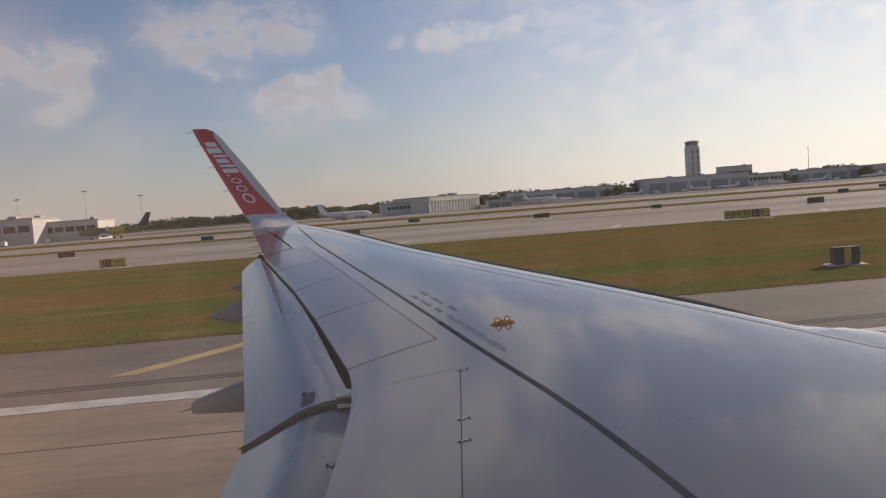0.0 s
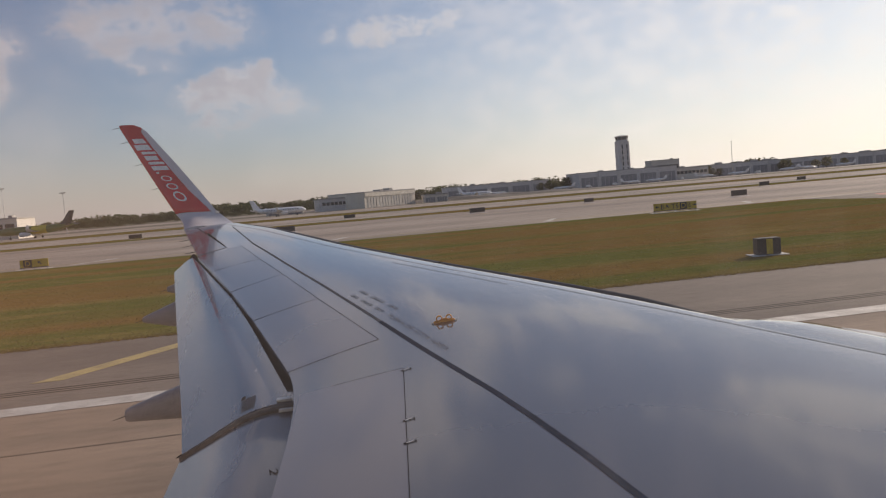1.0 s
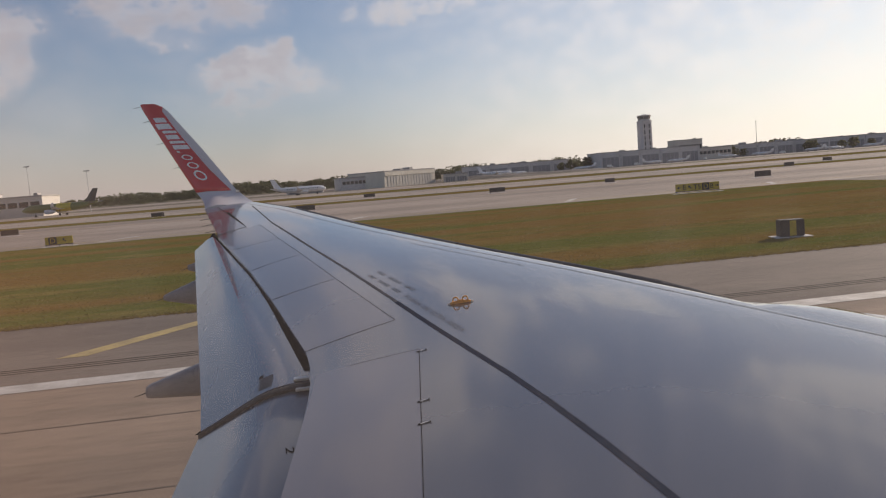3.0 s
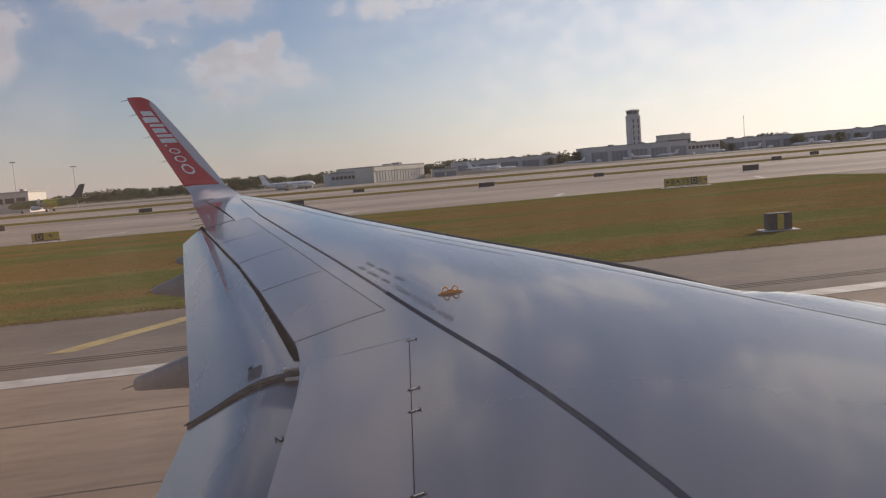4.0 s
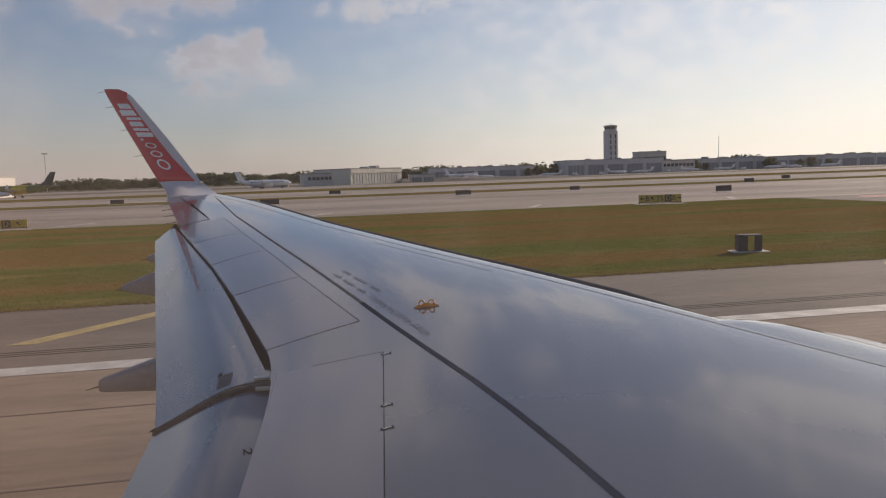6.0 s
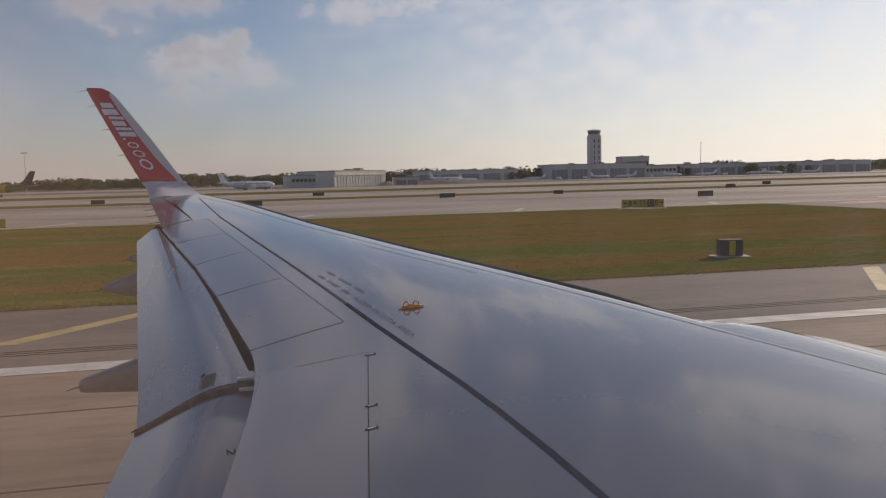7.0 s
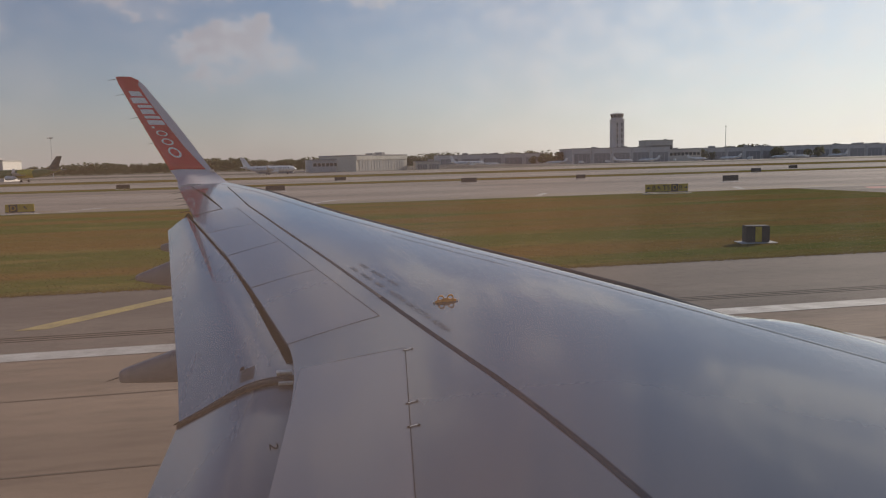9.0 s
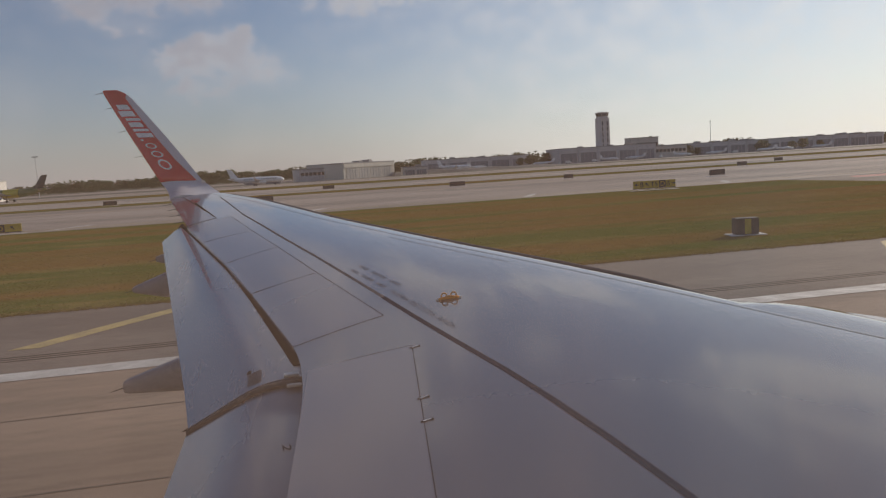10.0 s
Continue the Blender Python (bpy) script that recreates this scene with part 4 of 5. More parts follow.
def pane_grid(name, parent, x0, x1, z0, z1, y, cols, rows, mat=PANE):
    for i in range(cols):
        for j in range(rows):
            dx, dz = (x1 - x0) / cols, (z1 - z0) / rows
            part(name, boxed((x0 + dx * i + dx * 0.1, y - 0.08, z0 + dz * j + dz * 0.12), (x0 + dx * (i + 1) - dx * 0.1, y, z0 + dz * (j + 1) - dz * 0.12)), mat, parent)


def control_tower(x, y):
    t = thing("control_tower", "tall grey concrete airport control tower with glazed cab", "tower", (x, y, 0))
    def ring(r, z, cut=0.62):
        return [(r * cx, r * cy, z) for cx, cy in ((1, cut), (cut, 1), (-cut, 1), (-1, cut), (-1, -cut), (-cut, -1), (cut, -1), (1, -cut))]

    def band(name, levels, mat, label="", cut=0.62):
        return part(name, loft(bmesh.new(), [ring(r, z, cut) for z, r in levels]), mat, t, label)

    shaft = band("shaft", ((0, 6.7), (44.6, 6.5), (45.4, 6.7), (45.9, 6.7)), CONCRETE)
    for x0 in (-2.6, 2.6):
        for z in range(8, 40, 6):
            part("window", boxed((x0 - 0.55, -6.75, z), (x0 + 0.55, -6.3, z + 4.2)), PANE, shaft)
    for x0 in (-4.3, 0.0, 4.3):
        part("fin", boxed((x0 - 0.3, -6.95, 0.0), (x0 + 0.3, -6.5, 44.0)), CONCRETE, shaft)
    band("neck", ((45.9, 5.7), (47.4, 5.5)), CONCRETE)
    band("gallery", ((47.4, 5.9), (47.8, 6.0)), ROOF, cut=0.5)
    cab = band("cab_glass", ((47.8, 5.3), (50.9, 6.2)), CAB_GLASS, "dark glazed control cab", 0.5)
    for i in range(8):
        a, b = Vector(ring(5.32, 47.8, 0.5)[i]), Vector(ring(6.22, 50.9, 0.5)[i])
        bm = bmesh.new()
        rod(bm, a, b, 0.22, 0.22, 6)
        part("mullion", bm, PALE_WALL, cab)
    band("cab_roof", ((50.9, 6.5), (51.6, 6.6), (52.1, 5.2)), PALE_WALL, cut=0.5)
    for x0, h in ((0.0, 2.6), (2.2, 1.6), (-2.0, 1.2)):
        bm = bmesh.new()
        rod(bm, (x0, 0, 52.0), (x0, 0, 52.0 + h), 0.25, 0.1)
        part("antenna", bm, STEEL, t)


def flat_building(name, label, x, y, width, depth, height, wall, bays=0, bay_mat=DARK_WALL, parapet=0.8, turn=0, category="building", windows=0):
    t = thing(name, label, category, (x, y, 0), turn)
    part("wall", boxed((-width / 2, 0, 0), (width / 2, depth, height)), wall, t)
    part("roof", boxed((-width / 2 - 0.4, -0.4, height + 0.004), (width / 2 + 0.4, depth + 0.4, height + parapet)), ROOF, t)
    for i in range(bays):
        w0 = width / bays
        x0 = -width / 2 + w0 * i
        d = part("bay_door", boxed((x0 + w0 * 0.10, -0.25, 0.0), (x0 + w0 * 0.90, 0.2, height * 0.68)), bay_mat, t)
        for k in range(1, 4):
            xx = x0 + w0 * (0.10 + 0.2 * k)
            part("door_rib", boxed((xx - 0.1, -0.4, 0.0), (xx + 0.1, -0.25, height * 0.68)), wall, d)
        part("pilaster", boxed((x0 - 0.5, -0.6, 0), (x0 + 0.5, 0.0, height)), wall, t)
    if windows:
        pane_grid("window", t, -width / 2 + 1, width / 2 - 1, height * 0.45, height * 0.8, -0.01, windows, 1)
    for i in range(max(1, int(width / 25))):
        xx = random.uniform(-width / 2 + 3, width / 2 - 3)
        part("roof_unit", boxed((xx, depth * 0.4, height + parapet), (xx + random.uniform(2, 5), depth * 0.6, height + parapet + random.uniform(0.8, 2))), ROOF, t)
    return t


def airliner(label, at, turn, length=37.0, fuselage=JET_WHITE, tail=JET_WHITE, belly=None, group="parked airliners"):
    """A twin-jet seen across the airfield."""
    t = thing("airliner", label, "airplane", at, turn, group)
    s = length / 37.0
    rings = []
    for x, r, dz in ((-18.5, 0.25, 1.3), (-16, 0.75, 1.0), (-12, 1.45, 0.45), (-8, 1.9, 0.05), (0, 1.98, 0), (10, 1.98, 0), (14, 1.9, -0.05), (16.5, 1.4, -0.25), (18, 0.7, -0.5), (18.5, 0.15, -0.6)):
        rings.append([(x * s, r * s * math.cos(a), (3.9 + dz + r * math.sin(a)) * s) for a in np.linspace(0, 2 * math.pi, 16, endpoint=False)])
    part("fuselage", loft(bmesh.new(), rings), fuselage, t, "", True)
    if belly:
        rings = [[(x * s, 2.02 * s * math.cos(a), (3.9 + 2.02 * math.sin(a)) * s) for a in np.linspace(0, 2 * math.pi, 16, endpoint=False)] for x in (-6, 1)]
        part("band", loft(bmesh.new(), rings), belly, t, "", True)
    for side in (1, -1):
        rings = []
        for yy, xl, xt, z, th in ((1.5, 3.5, -3.2, 3.2, 0.7), (6.5, 1.0, -3.0, 3.6, 0.4), (16.5, -4.0, -5.6, 4.6, 0.15), (17.2, -5.0, -6.0, 6.3, 0.1)):
            rings.append([(xl * s, side * yy * s, z * s), ((xl + xt) / 2 * s, side * yy * s, (z + th / 2) * s), (xt * s, side * yy * s, z * s), ((xl + xt) / 2 * s, side * yy * s, (z - th / 2) * s)])
        part("wing", loft(bmesh.new(), rings), JET_WHITE, t)
        rings = [[(x * s, (side * 5.75 + r * math.cos(a)) * s, (2.1 + r * math.sin(a)) * s) for a in np.linspace(0, 2 * math.pi, 14, endpoint=False)] for x, r in ((-0.5, 0.5), (1, 0.95), (3.2, 1.1), (4.4, 0.95))]
        part("engine", loft(bmesh.new(), rings), JET_WHITE, t, "", True)
        rings = []
        for yy, xl, xt, z in ((0.4, -14.0, -17.0, 4.9), (6.2, -17.2, -18.6, 5.5)):
            rings.append([(xl * s, side * yy * s, z * s), ((xl + xt) / 2 * s, side * yy * s, (z + 0.15) * s), (xt * s, side * yy * s, z * s), ((xl + xt) / 2 * s, side * yy * s, (z - 0.15) * s)])
        part("tailplane", loft(bmesh.new(), rings), tail, t)
        for x in ((-1.5, 12.0) if side == 1 else (-1.5,)):
            bm = bmesh.new()
            rod(bm, (x * s, side * (3.5 if x < 0 else 0) * s, 0.55 * s), (x * s, side * (3.5 if x < 0 else 0) * s, 2.8 * s), 0.12 * s)
            rod(bm, (x * s, (side * (3.5 if x < 0 else 0) - 0.3) * s, 0.55 * s), (x * s, (side * (3.5 if x < 0 else 0) + 0.3) * s, 0.55 * s), 0.55 * s, n=14)
            part("landing_gear", bm, BLACK, t)
    rings = []
    for z, xl, xt, th in ((5.3, -10.5, -17.2, 0.3), (6.2, -12.6, -17.4, 0.28), (11.8, -16.8, -19.4, 0.14)):
        rings.append([(xl * s, 0, z * s), ((xl + xt) / 2 * s, th * s, z * s), (xt * s, 0, z * s), ((xl + xt) / 2 * s, -th * s, z * s)])
    part("fin", loft(bmesh.new(), rings), tail, t)
    for i in range(14):
        x = (-9 + i * 1.6) * s
        part("cabin_window", boxed((x, -2.02 * s, 4.2 * s), (x + 0.7 * s, -1.9 * s, 4.65 * s)), PANE, t)
    return t


def business_jet(at, turn):
    t = thing("private_jet", "small white private jet parked on the ramp", "airplane", at, turn, "parked private jets")
    rings = []
    for x, r, dz in ((-11, 0.15, 1.0), (-8, 0.8, 0.45), (-3, 1.25, 0), (5, 1.25, 0), (8.5, 0.95, -0.1), (10.5, 0.4, -0.35), (11, 0.1, -0.45)):
        rings.append([(x, r * math.cos(a), 2.3 + dz + r * math.sin(a)) for a in np.linspace(0, 2 * math.pi, 14, endpoint=False)])
    part("fuselage", loft(bmesh.new(), rings), JET_WHITE, t, "", True)
    for side in (1, -1):
        rings = [[(xl, side * yy, z), ((xl + xt) / 2, side * yy, z + th), (xt, side * yy, z), ((xl + xt) / 2, side * yy, z - th)] for yy, xl, xt, z, th in ((0.8, 1.5, -2.5, 1.6, 0.2), (9.5, -3.2, -4.4, 2.1, 0.06))]
        part("wing", loft(bmesh.new(), rings), JET_WHITE, t)
        rings = [[(x, side * 1.9 + r * math.cos(a), 2.9 + r * math.sin(a)) for a in np.linspace(0, 2 * math.pi, 12, endpoint=False)] for x, r in ((-7.8, 0.4), (-6.4, 0.62), (-4.4, 0.6))]
        part("engine", loft(bmesh.new(), rings), JET_WHITE, t, "", True)
        rings = [[(xl, side * yy, 6.3), ((xl + xt) / 2, side * yy, 6.4), (xt, side * yy, 6.3), ((xl + xt) / 2, side * yy, 6.2)] for yy, xl, xt in ((0.1, -9.6, -11.6), (4.0, -11.2, -12.2))]
        part("tailplane", loft(bmesh.new(), rings), JET_WHITE, t)
    rings = [[(xl, 0, z), ((xl + xt) / 2, 0.15, z), (xt, 0, z), ((xl + xt) / 2, -0.15, z)] for z, xl, xt in ((3.0, -6.8, -10.6), (6.35, -9.6, -11.8))]
    part("fin", loft(bmesh.new(), rings), JET_WHITE, t)
    for x, yy in ((7.5, 0), (-1.2, 1.6), (-1.2, -1.6)):
        bm = bmesh.new()
        rod(bm, (x, yy, 0.35), (x, yy, 1.6), 0.08)
        rod(bm, (x, yy - 0.15, 0.35), (x, yy + 0.15, 0.35), 0.35, n=12)
        part("landing_gear", bm, BLACK, t)
    return t


def light_mast(x, y, h, heads=4):
    t = thing("light_mast", "tall slim apron floodlight mast", "lamp post", (x, y, 0), group="apron masts")
    bm = bmesh.new()
    rod(bm, (0, 0, 0), (0, 0, h), 0.28, 0.14)
    part("pole", bm, STEEL, t)
    bm = bmesh.new()
    box(bm, (-1.8, -0.12, h - 0.2), (1.8, 0.12, h))
    part("crossarm", bm, DARK_WALL, t)
    for i in range(heads):
        xx = -1.5 + i * 3.0 / (heads - 1)
        part("floodlight", boxed((xx - 0.35, -0.4, h - 0.6), (xx + 0.35, 0.4, h - 0.15), 0.05), DARK_WALL, t)


def radio_mast(x, y, h):
    t = thing("radio_mast", "thin tall radio mast behind the ramp", "mast", (x, y, 0))
    bm = bmesh.new()
    rod(bm, (0, 0, 0), (0, 0, h), 0.45, 0.2)
    part("pole", bm, STEEL, t)
    part("cap", boxed((-0.5, -0.5, h), (0.5, 0.5, h + 0.9)), DARK_WALL, t)


def truck(x, y, turn, mat=WHITE_PAINT):
    t = thing("service_truck", "white airport service truck on the apron", "truck", (x, y, 0), turn, "service vehicles")
    part("cargo_box", boxed((-2.6, -1.1, 0.8), (1.2, 1.1, 3.0), 0.08), mat, t)
    part("cab", boxed((1.3, -1.05, 0.6), (2.9, 1.05, 2.3), 0.15), mat, t)
    part("windscreen", boxed((2.9, -0.85, 1.4), (2.93, 0.85, 2.1)), PANE, t)
    for xx in (-1.7, 2.0):
        for side in (-1, 1):
            bm = bmesh.new()
            rod(bm, (xx, side * 0.8, 0.45), (xx, side * 1.1, 0.45), 0.45, n=14)
            part("wheel", bm, BLACK, t)


def jet_bridge(x, y, turn):
    t = thing("jet_bridge", "cream passenger boarding bridge on a wheeled leg", "jet bridge", (x, y, 0), turn, "jet bridges")
    part("tunnel", boxed((-13, -1.6, 4.0), (6, 1.6, 6.8), 0.1), PALE_WALL, t)
    part("cab_head", boxed((6.1, -2.3, 3.7), (10, 2.3, 7.1), 0.3), CONCRETE, t)
    part("leg", boxed((3, -0.4, 0.8), (3.8, 0.4, 4.0)), STEEL, t)
    bm = bmesh.new()
    rod(bm, (3.4, -1.3, 0.5), (3.4, 1.3, 0.5), 0.5, n=14)
    part("wheel", bm, BLACK, t)
    part("stair", boxed((4.5, 1.7, 0.0), (5.5, 2.6, 4.0)), DARK_WALL, t)


def board_sign(x, y, w0, h0, turn, mat=SIGN_BLACK, label="dark back of a low taxiway sign on legs", texts=()):
    t = thing("taxiway_sign", label, "sign", (x, y, 0), turn, "taxiway signs")
    part("panel", boxed((-w0 / 2, -0.12, 0.30), (w0 / 2, 0.12, 0.30 + h0), 0.03), mat, t)
    part("frame", boxed((-w0 / 2 - 0.05, -0.10, 0.22), (w0 / 2 + 0.05, 0.10, 0.296), 0.01), SIGN_BLACK, t)
    for k in range(3):
        xx = -w0 / 2 + 0.15 + (w0 - 0.3) * k / 2
        part("leg", boxed((xx - 0.05, -0.05, 0.0), (xx + 0.05, 0.05, 0.22)), STEEL, t)
    part("base_slab", boxed((-w0 / 2 - 0.4, -0.5, 0.0), (w0 / 2 + 0.4, 0.5, 0.04)), CONCRETE, t)
    for txt, x0, inv in texts:
        if inv:
            part("inset", boxed((x0 - 0.12, -0.135, 0.33), (x0 + 0.78, -0.121, 0.27 + h0)), SIGN_BLACK, t)
        me = letters(txt, h0 * 0.95)
        for v in me.vertices:
            v.co = Vector((x0 + v.co.x, -0.145, 0.30 + h0 * 0.18 + v.co.y))
        me.materials.append(SIGN_YELLOW if inv else SIGN_BLACK)
        ob = new("sign_letter", me)
        ob.parent = t
    return t


def arrow(parent, x, z, dx, dz):
    bm = bmesh.new()
    rod(bm, (x - dx * 0.25, -0.15, z - dz * 0.25), (x + dx * 0.1, -0.15, z + dz * 0.1), 0.05)
    rod(bm, (x + dx * 0.05, -0.15, z + dz * 0.05), (x + dx * 0.3, -0.15, z + dz * 0.3), 0.16, 0.01)
    part("arrow", bm, SIGN_BLACK, parent)


def edge_light(x, y):
    t = thing("edge_light", "small runway edge light on a stake", "light fixture", (x, y, 0), group="runway edge lights")
    bm = bmesh.new()
    rod(bm, (0, 0, 0), (0, 0, 0.28), 0.03)
    part("stake", bm, STEEL, t)
    bm = bmesh.new()
    rod(bm, (0, 0, 0.28), (0, 0, 0.42), 0.09, 0.06, 12)
    part("lamp_dome", bm, PANE, t)


# trees: tapered trunk, limbs and a crown of loose leaf clumps
def tree_mesh(verts, faces, x, y, h, spread, rng, clumps=46):
    for k in range(clumps):
        a, r = rng.uniform(0, 6.28), spread * math.sqrt(rng.random())
        zc = h * (0.22 + 0.72 * rng.random())
        r *= 1.0 - 0.55 * abs(zc / h - 0.5) * 2
        cx, cy, s = x + r * math.cos(a), y + r * math.sin(a), rng.uniform(0.5, 1.1) * h * 0.10
        for q in range(3):
            n0 = len(verts)
            d1 = Vector((rng.normal(), rng.normal(), rng.normal() * 0.6)).normalized() * s
            d2 = Vector((rng.normal(), rng.normal(), rng.normal() * 0.6)).normalized() * s
            c = Vector((cx, cy, zc)) + Vector((rng.normal(), rng.normal(), rng.normal())) * s * 0.5
            verts += [c - d1, c + d2, c + d1, c - d2 * 0.8]
            faces.append((n0, n0 + 1, n0 + 2, n0 + 3))


def woods(name, count, x0, x1, y0, y1, h0, h1, label):
    rng = np.random.default_rng(11 + count)
    verts, faces = [], []
    for i in range(count):
        x = rng.uniform(x0, x1)
        h = h0 + (h1 - h0) * rng.random() * (0.6 + 0.4 * math.sin(x * 0.013) * math.sin(x * 0.031 + 2))
        tree_mesh(verts, faces, x, rng.uniform(y0, y1), h, h * rng.uniform(0.5, 0.9), rng, 60)
    me = bpy.data.meshes.new(name)
    me.from_pydata([tuple(v) for v in verts], [], faces)
    me.materials.append(LEAF)
    return tagged(new(name, me), label, "woods", kind="stuff")


woods("far_woods", 1500, -1000, 1250, 930, 1080, 9, 20, "long hazy line of dark green trees")
woods("far_hedge", 420, -800, 1000, 905, 930, 4, 8, "low dark green scrub along the airfield edge")


def single_tree(x, y, h, seed):
    rng = np.random.default_rng(seed)
    t = thing("tree", "dark green broadleaf tree beside the ramp buildings", "tree", (x, y, 0), group="ramp trees")
    bm = bmesh.new()
    rod(bm, (0, 0, 0), (0, 0, h * 0.5), h * 0.03, h * 0.018)
    for k in range(5):
        a = k * 1.256
        rod(bm, (0, 0, h * (0.3 + 0.04 * k)), (math.cos(a) * h * 0.25, math.sin(a) * h * 0.25, h * (0.55 + 0.04 * k)), h * 0.014, h * 0.005)
    part("trunk", bm, BARK, t)
    verts, faces = [], []
    tree_mesh(verts, faces, 0, 0, h, h * 0.55, rng, 130)
    me = bpy.data.meshes.new("crown")
    me.from_pydata([tuple(v) for v in verts], [], faces)
    me.materials.append(LEAF)
    ob = new("crown", me)
    ob.parent = t


def palm(x, y, h, seed):
    rng = np.random.default_rng(seed)
    t = thing("palm_tree", "tall slim palm tree with drooping fronds", "tree", (x, y, 0), group="palms")
    bm = bmesh.new()
    rod(bm, (0, 0, 0), (0.3, 0, h), 0.28, 0.18)
    part("trunk", bm, BARK, t)
    for k in range(12):
        a = k * 0.5236 + rng.uniform(-0.2, 0.2)
        bm = bmesh.new()
        rings = []
        for q in np.linspace(0, 1, 5):
            r, z = 2.6 * q, h + 1.0 * q - 2.4 * q * q
            wd = 0.5 * math.sin(math.pi * (0.15 + 0.8 * q))
            c, s = math.cos(a), math.sin(a)
            rings.append([(0.3 + r * c - s * wd, r * s + c * wd, z - 0.15), (0.3 + r * c, r * s, z), (0.3 + r * c + s * wd, r * s - c * wd, z - 0.15)])
        loft(bm, rings, closed=False)
        part("frond", bm, LEAF, t)


# tower and its base
TX, TY = 330.0, 770.0
control_tower(TX, TY)
flat_building("tower_hangar", "grey flat-roofed hangar block around the control tower", TX - 6, TY - 26, 108, 40, 15.0, CONCRETE, 5)
flat_building("ramp_office", "pale low office block beside the tower", TX + 68, TY - 20, 38, 24, 12.0, PALE_WALL, 0, windows=8)
flat_building("ramp_hangar", "long grey low hangar with dark doors", TX + 156, TY + 10, 130, 40, 13.0, CONCRETE, 6)
flat_building("ramp_hangar", "long grey low hangar with dark doors", TX + 296, TY + 20, 140, 40, 13.5, CONCRETE, 6)
flat_building("white_block", "white multi-storey block behind the ramp", TX + 142, TY + 190, 40, 20, 27, PALE_WALL, 0, windows=10)
flat_building("long_warehouse", "long pale warehouse among trees", TX - 128, TY + 40, 120, 30, 12.0, CONCRETE, 5)
radio_mast(TX + 124, TY - 5, 36)
for k, x in enumerate((-96, -84, -64, 90, 98, 112, 182, 190, 230, 236, 262)):
    single_tree(TX + x, TY - 8 + (k % 3) * 5, 9 + (k * 37 % 5), 40 + k)
for k, x in enumerate((-70, -62, 206, 262, 300)):
    palm(TX + x, TY + 44 + k, 15 + k % 3, 70 + k)
for x, y, turn in ((-88, -58, 172), (-20, -62, 8), (8, -60, 175), (58, -64, 5), (96, -62, 170), (150, -66, 178), (168, -70, 10), (215, -66, 172), (-150, -40, 20)):
    business_jet((TX + x, TY + y, 0), turn)
for x in (-60, -32, 40, 124, 190):
    truck(TX + x, TY - 52, 15 + x)

# maintenance hangar across the apron
HX, HY = 40.0, 560.0
hangar = flat_building("maintenance_hangar", "large pale maintenance hangar with tall doors", HX + 16, HY, 58, 36, 11.0, CREAM_WALL, 0, turn=44)
for i in range(4):
    x0 = -26.0 + 13.0 * i
    leaf = part("bay_door", boxed((x0 + 0.5, -0.25, 0.0), (x0 + 12.5, 0.2, 7.6)), PALE_WALL, hangar)
    for k in range(1, 4):
        part("door_rib", boxed((x0 + 0.5 + 3.0 * k - 0.12, -0.40, 0.0), (x0 + 0.5 + 3.0 * k + 0.12, -0.25, 7.6)), DARK_WALL, leaf)
part("fascia", boxed((-28.6, -0.5, 8.2), (28.6, -0.02, 10.9)), CREAM_WALL, hangar)
flat_building("hangar_annex", "grey hangar annex with dark windows", HX - 26, HY - 8, 20, 26, 8.5, CONCRETE, 0, windows=6, turn=10)
flat_building("storage_shed", "low white storage shed by the hangar", HX - 62, HY + 6, 26, 16, 4.5, PALE_WALL, 2)
flat_building("storage_shed", "low white storage shed by the hangar", HX + 52, HY + 12, 18, 16, 5.5, PALE_WALL, 2)

# passenger terminal, boarding bridges and masts
QX, QY = -280.0, 455.0
flat_building("terminal", "long grey airport terminal with pale roof fascia", QX - 40, QY, 130, 60, 13.0, CONCRETE, 0, windows=14)
flat_building("terminal_pier", "grey terminal pier with a stepped pale roof", QX + 45, QY + 10, 60, 40, 15.0, CONCRETE, 0, windows=7)
flat_building("terminal_wing", "cream terminal wing beside the pier", QX + 88, QY + 30, 34, 30, 12.0, PALE_WALL, 0, windows=5)
for x in (-70, -30, 12, 58):
    jet_bridge(QX + x, QY - 6, -70)
for k, x in enumerate((-95, -60, -25, 5, 40, 80, 120)):
    light_mast(QX + x, QY + 70 + 10 * (k % 2), 27 + 3 * (k % 3))
for k, x in enumerate((-85, -45, -12, 28, 60, 76, 96)):
    truck(QX + x, QY - 22 - 6 * (k % 2), 20 * k)
airliner("white airliner parked at the terminal", (QX - 62, QY - 34, 0), 8)
airliner("green and dark airliner with a dark tail fin", (-150, 440, 0), 172, 42, JET_GREEN, JET_DARK, JET_YELLOW)
airliner("white airliner taxiing far across the apron", (-22, 480, 0), 15, 34)
airliner("white airliner standing on the far ramp", (150, 700, 0), 10, 34)
airliner("white airliner standing on the far ramp", (60, 720, 0), 175, 34)

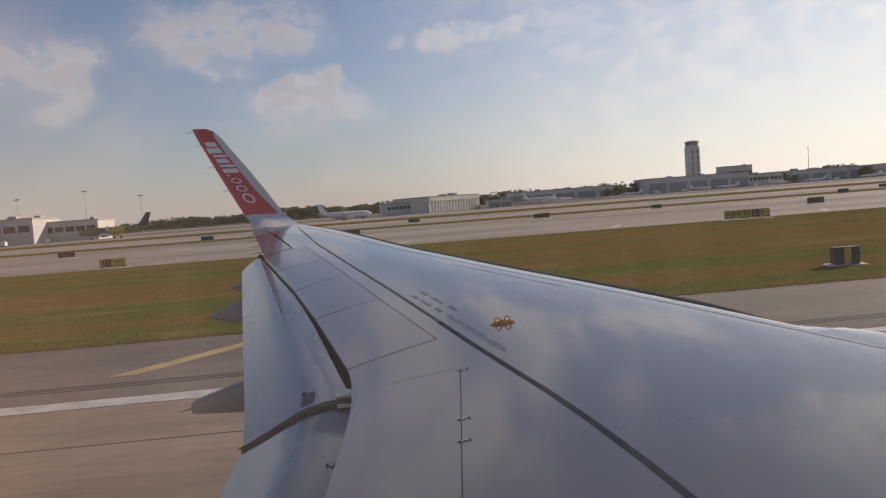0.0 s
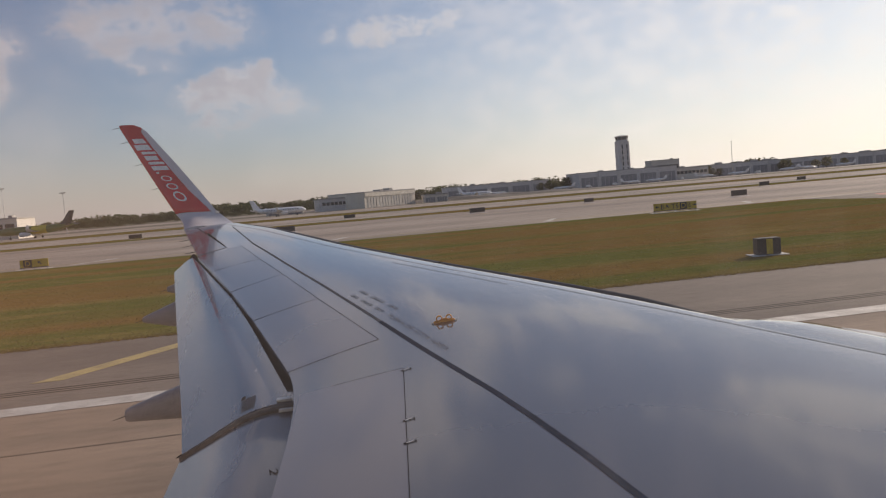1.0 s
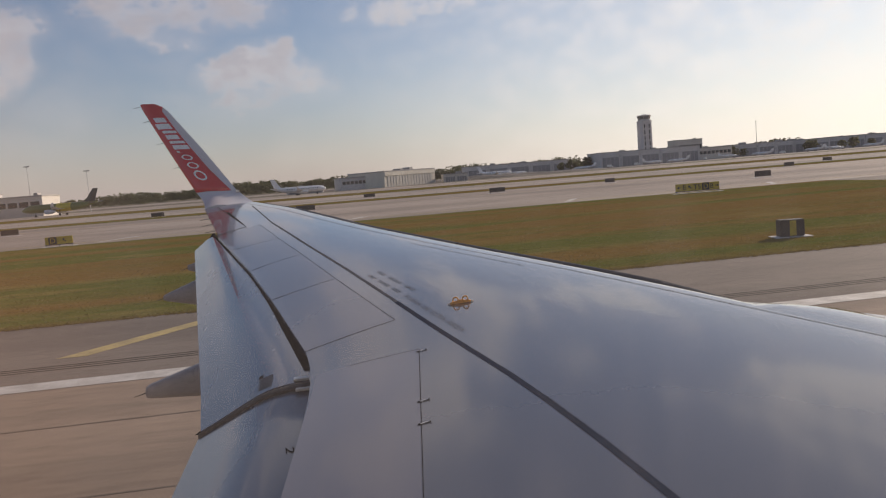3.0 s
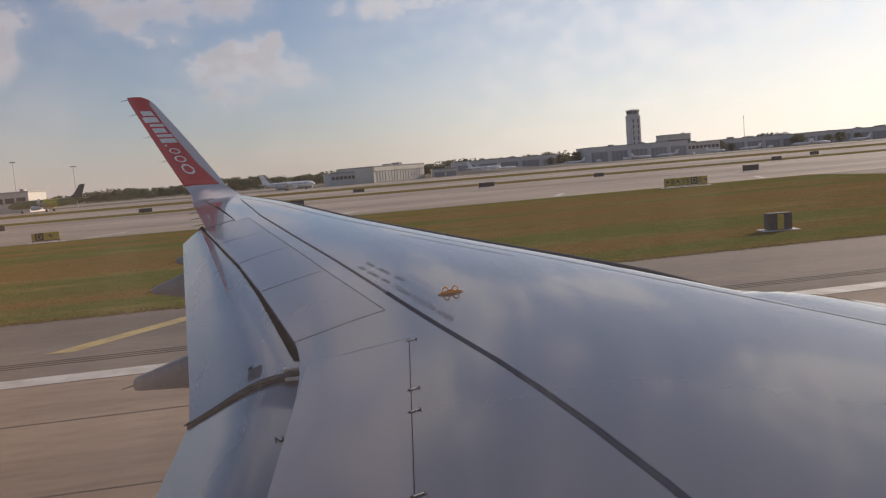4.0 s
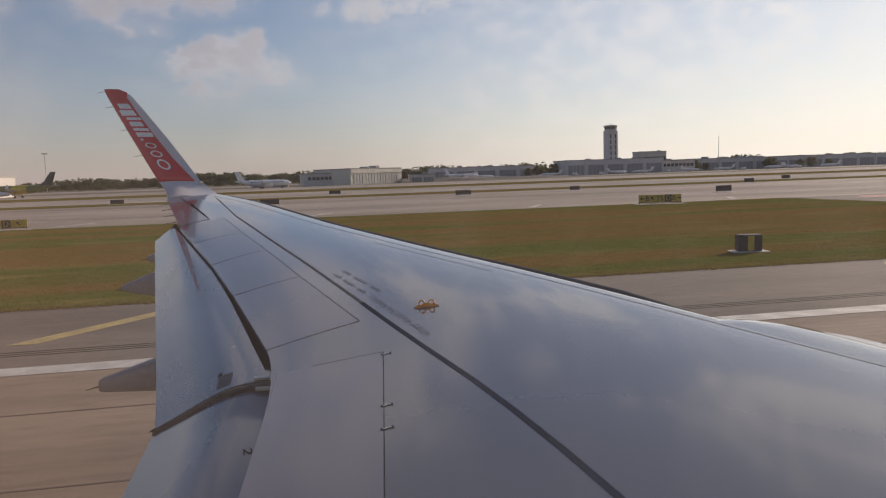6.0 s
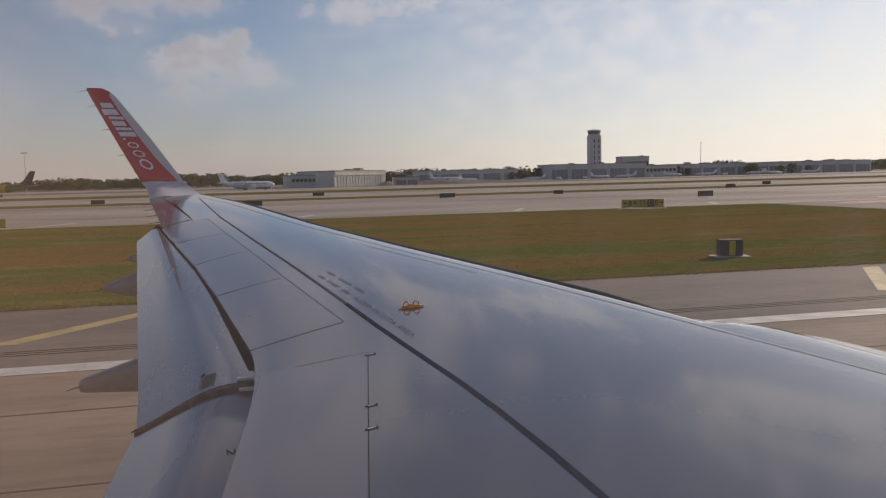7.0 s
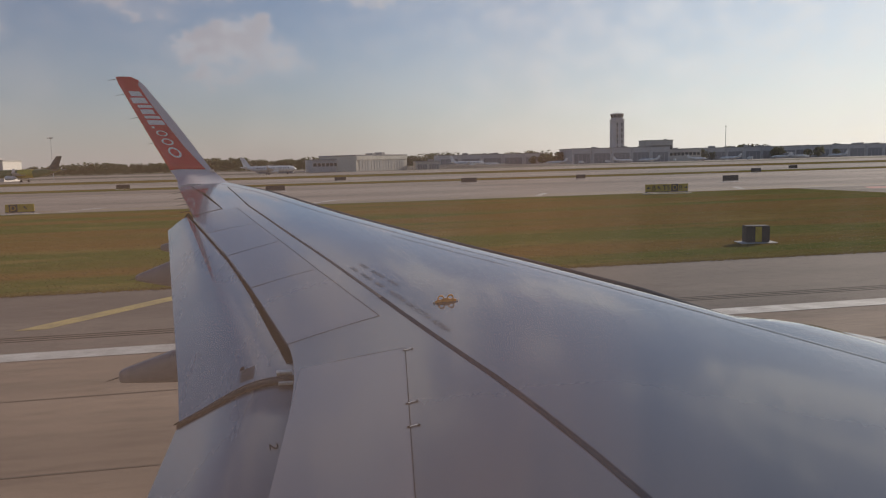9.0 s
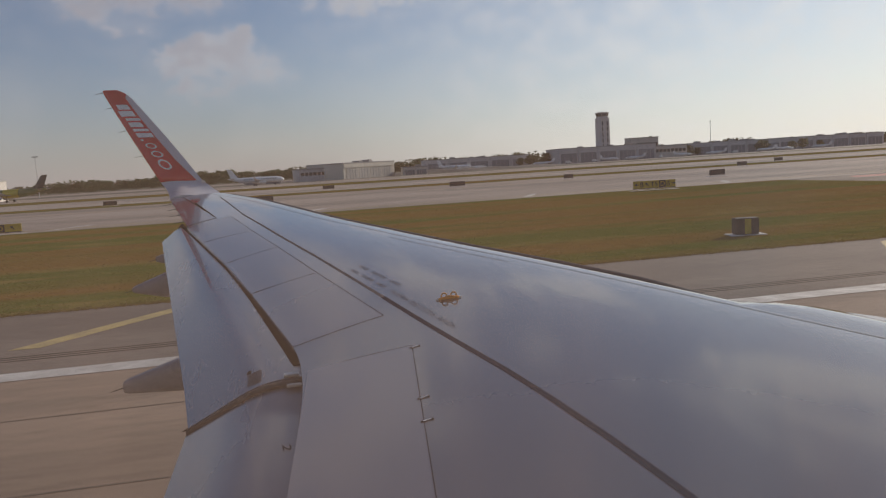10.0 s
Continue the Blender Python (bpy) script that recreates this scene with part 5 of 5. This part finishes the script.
# earth mound on the infield
bm = bmesh.new()
bmesh.ops.create_grid(bm, x_segments=60, y_segments=10, size=1)
for v in bm.verts:
    fx, fy = v.co.x, v.co.y
    v.co = Vector((110 + fx * 150, 610 + fy * 18, max(0.0, (1 - fx * fx) * (1 - fy * fy)) * (2.2 + 2.0 * noise.noise(Vector((fx * 6, fy * 2, 3))))))
tagged(link_mesh("earth_mound", bm, MUD), "long low mound of dark bare earth", "mound", kind="structure")

# taxiway signs, markers and edge lights
for x, y, w0, h0 in ((-6.0, 150, 3.6, 0.9), (36, 168, 3.6, 0.9), (64, 172, 2.4, 0.8), (118, 185, 3.0, 0.9), (10, 230, 3.4, 0.9), (-60, 150, 3.0, 0.9), (-46, 205, 3.2, 0.9), (75, 126, 3.2, 0.9), (150, 215, 3.2, 0.9)):
    board_sign(x, y, w0, h0, 6)
s = board_sign(46.0, 93.0, 5.6, 0.95, -8, SIGN_YELLOW, "yellow taxiway direction sign with black letters", (("B", -1.95, False), ("T5", -0.55, False), ("D", 0.72, True), ("B", 1.55, False)))
arrow(s, -2.35, 0.78, -1, 0)
arrow(s, -1.0, 0.78, -0.7, 0.7)
arrow(s, 2.5, 0.78, 1, 0)
s = board_sign(-33.0, 96.5, 3.0, 0.9, 10, SIGN_YELLOW, "yellow and black taxiway sign with a letter", (("D", -1.0, True),))
arrow(s, 0.6, 0.75, -0.7, 0.7)
for k in range(-5, 6):
    edge_light(k * 30.0 + 4, 34.2)
for x, y in ((23.8, 38.6),):
    t = thing("ground_cabinet", "dark brown and yellow equipment cabinet on grass", "cabinet", (x, y, 0), -12)
    part("cabinet_body", boxed((-0.62, -0.35, 0.06), (0.62, 0.35, 0.95), 0.03), SIGN_BLACK, t)
    part("cabinet_door", boxed((-0.16, -0.375, 0.10), (0.18, -0.355, 0.90), 0.008), SIGN_YELLOW, t, "yellow cabinet door")
    part("cabinet_slab", boxed((-0.95, -0.6, 0.0), (0.95, 0.6, 0.055)), CONCRETE, t)
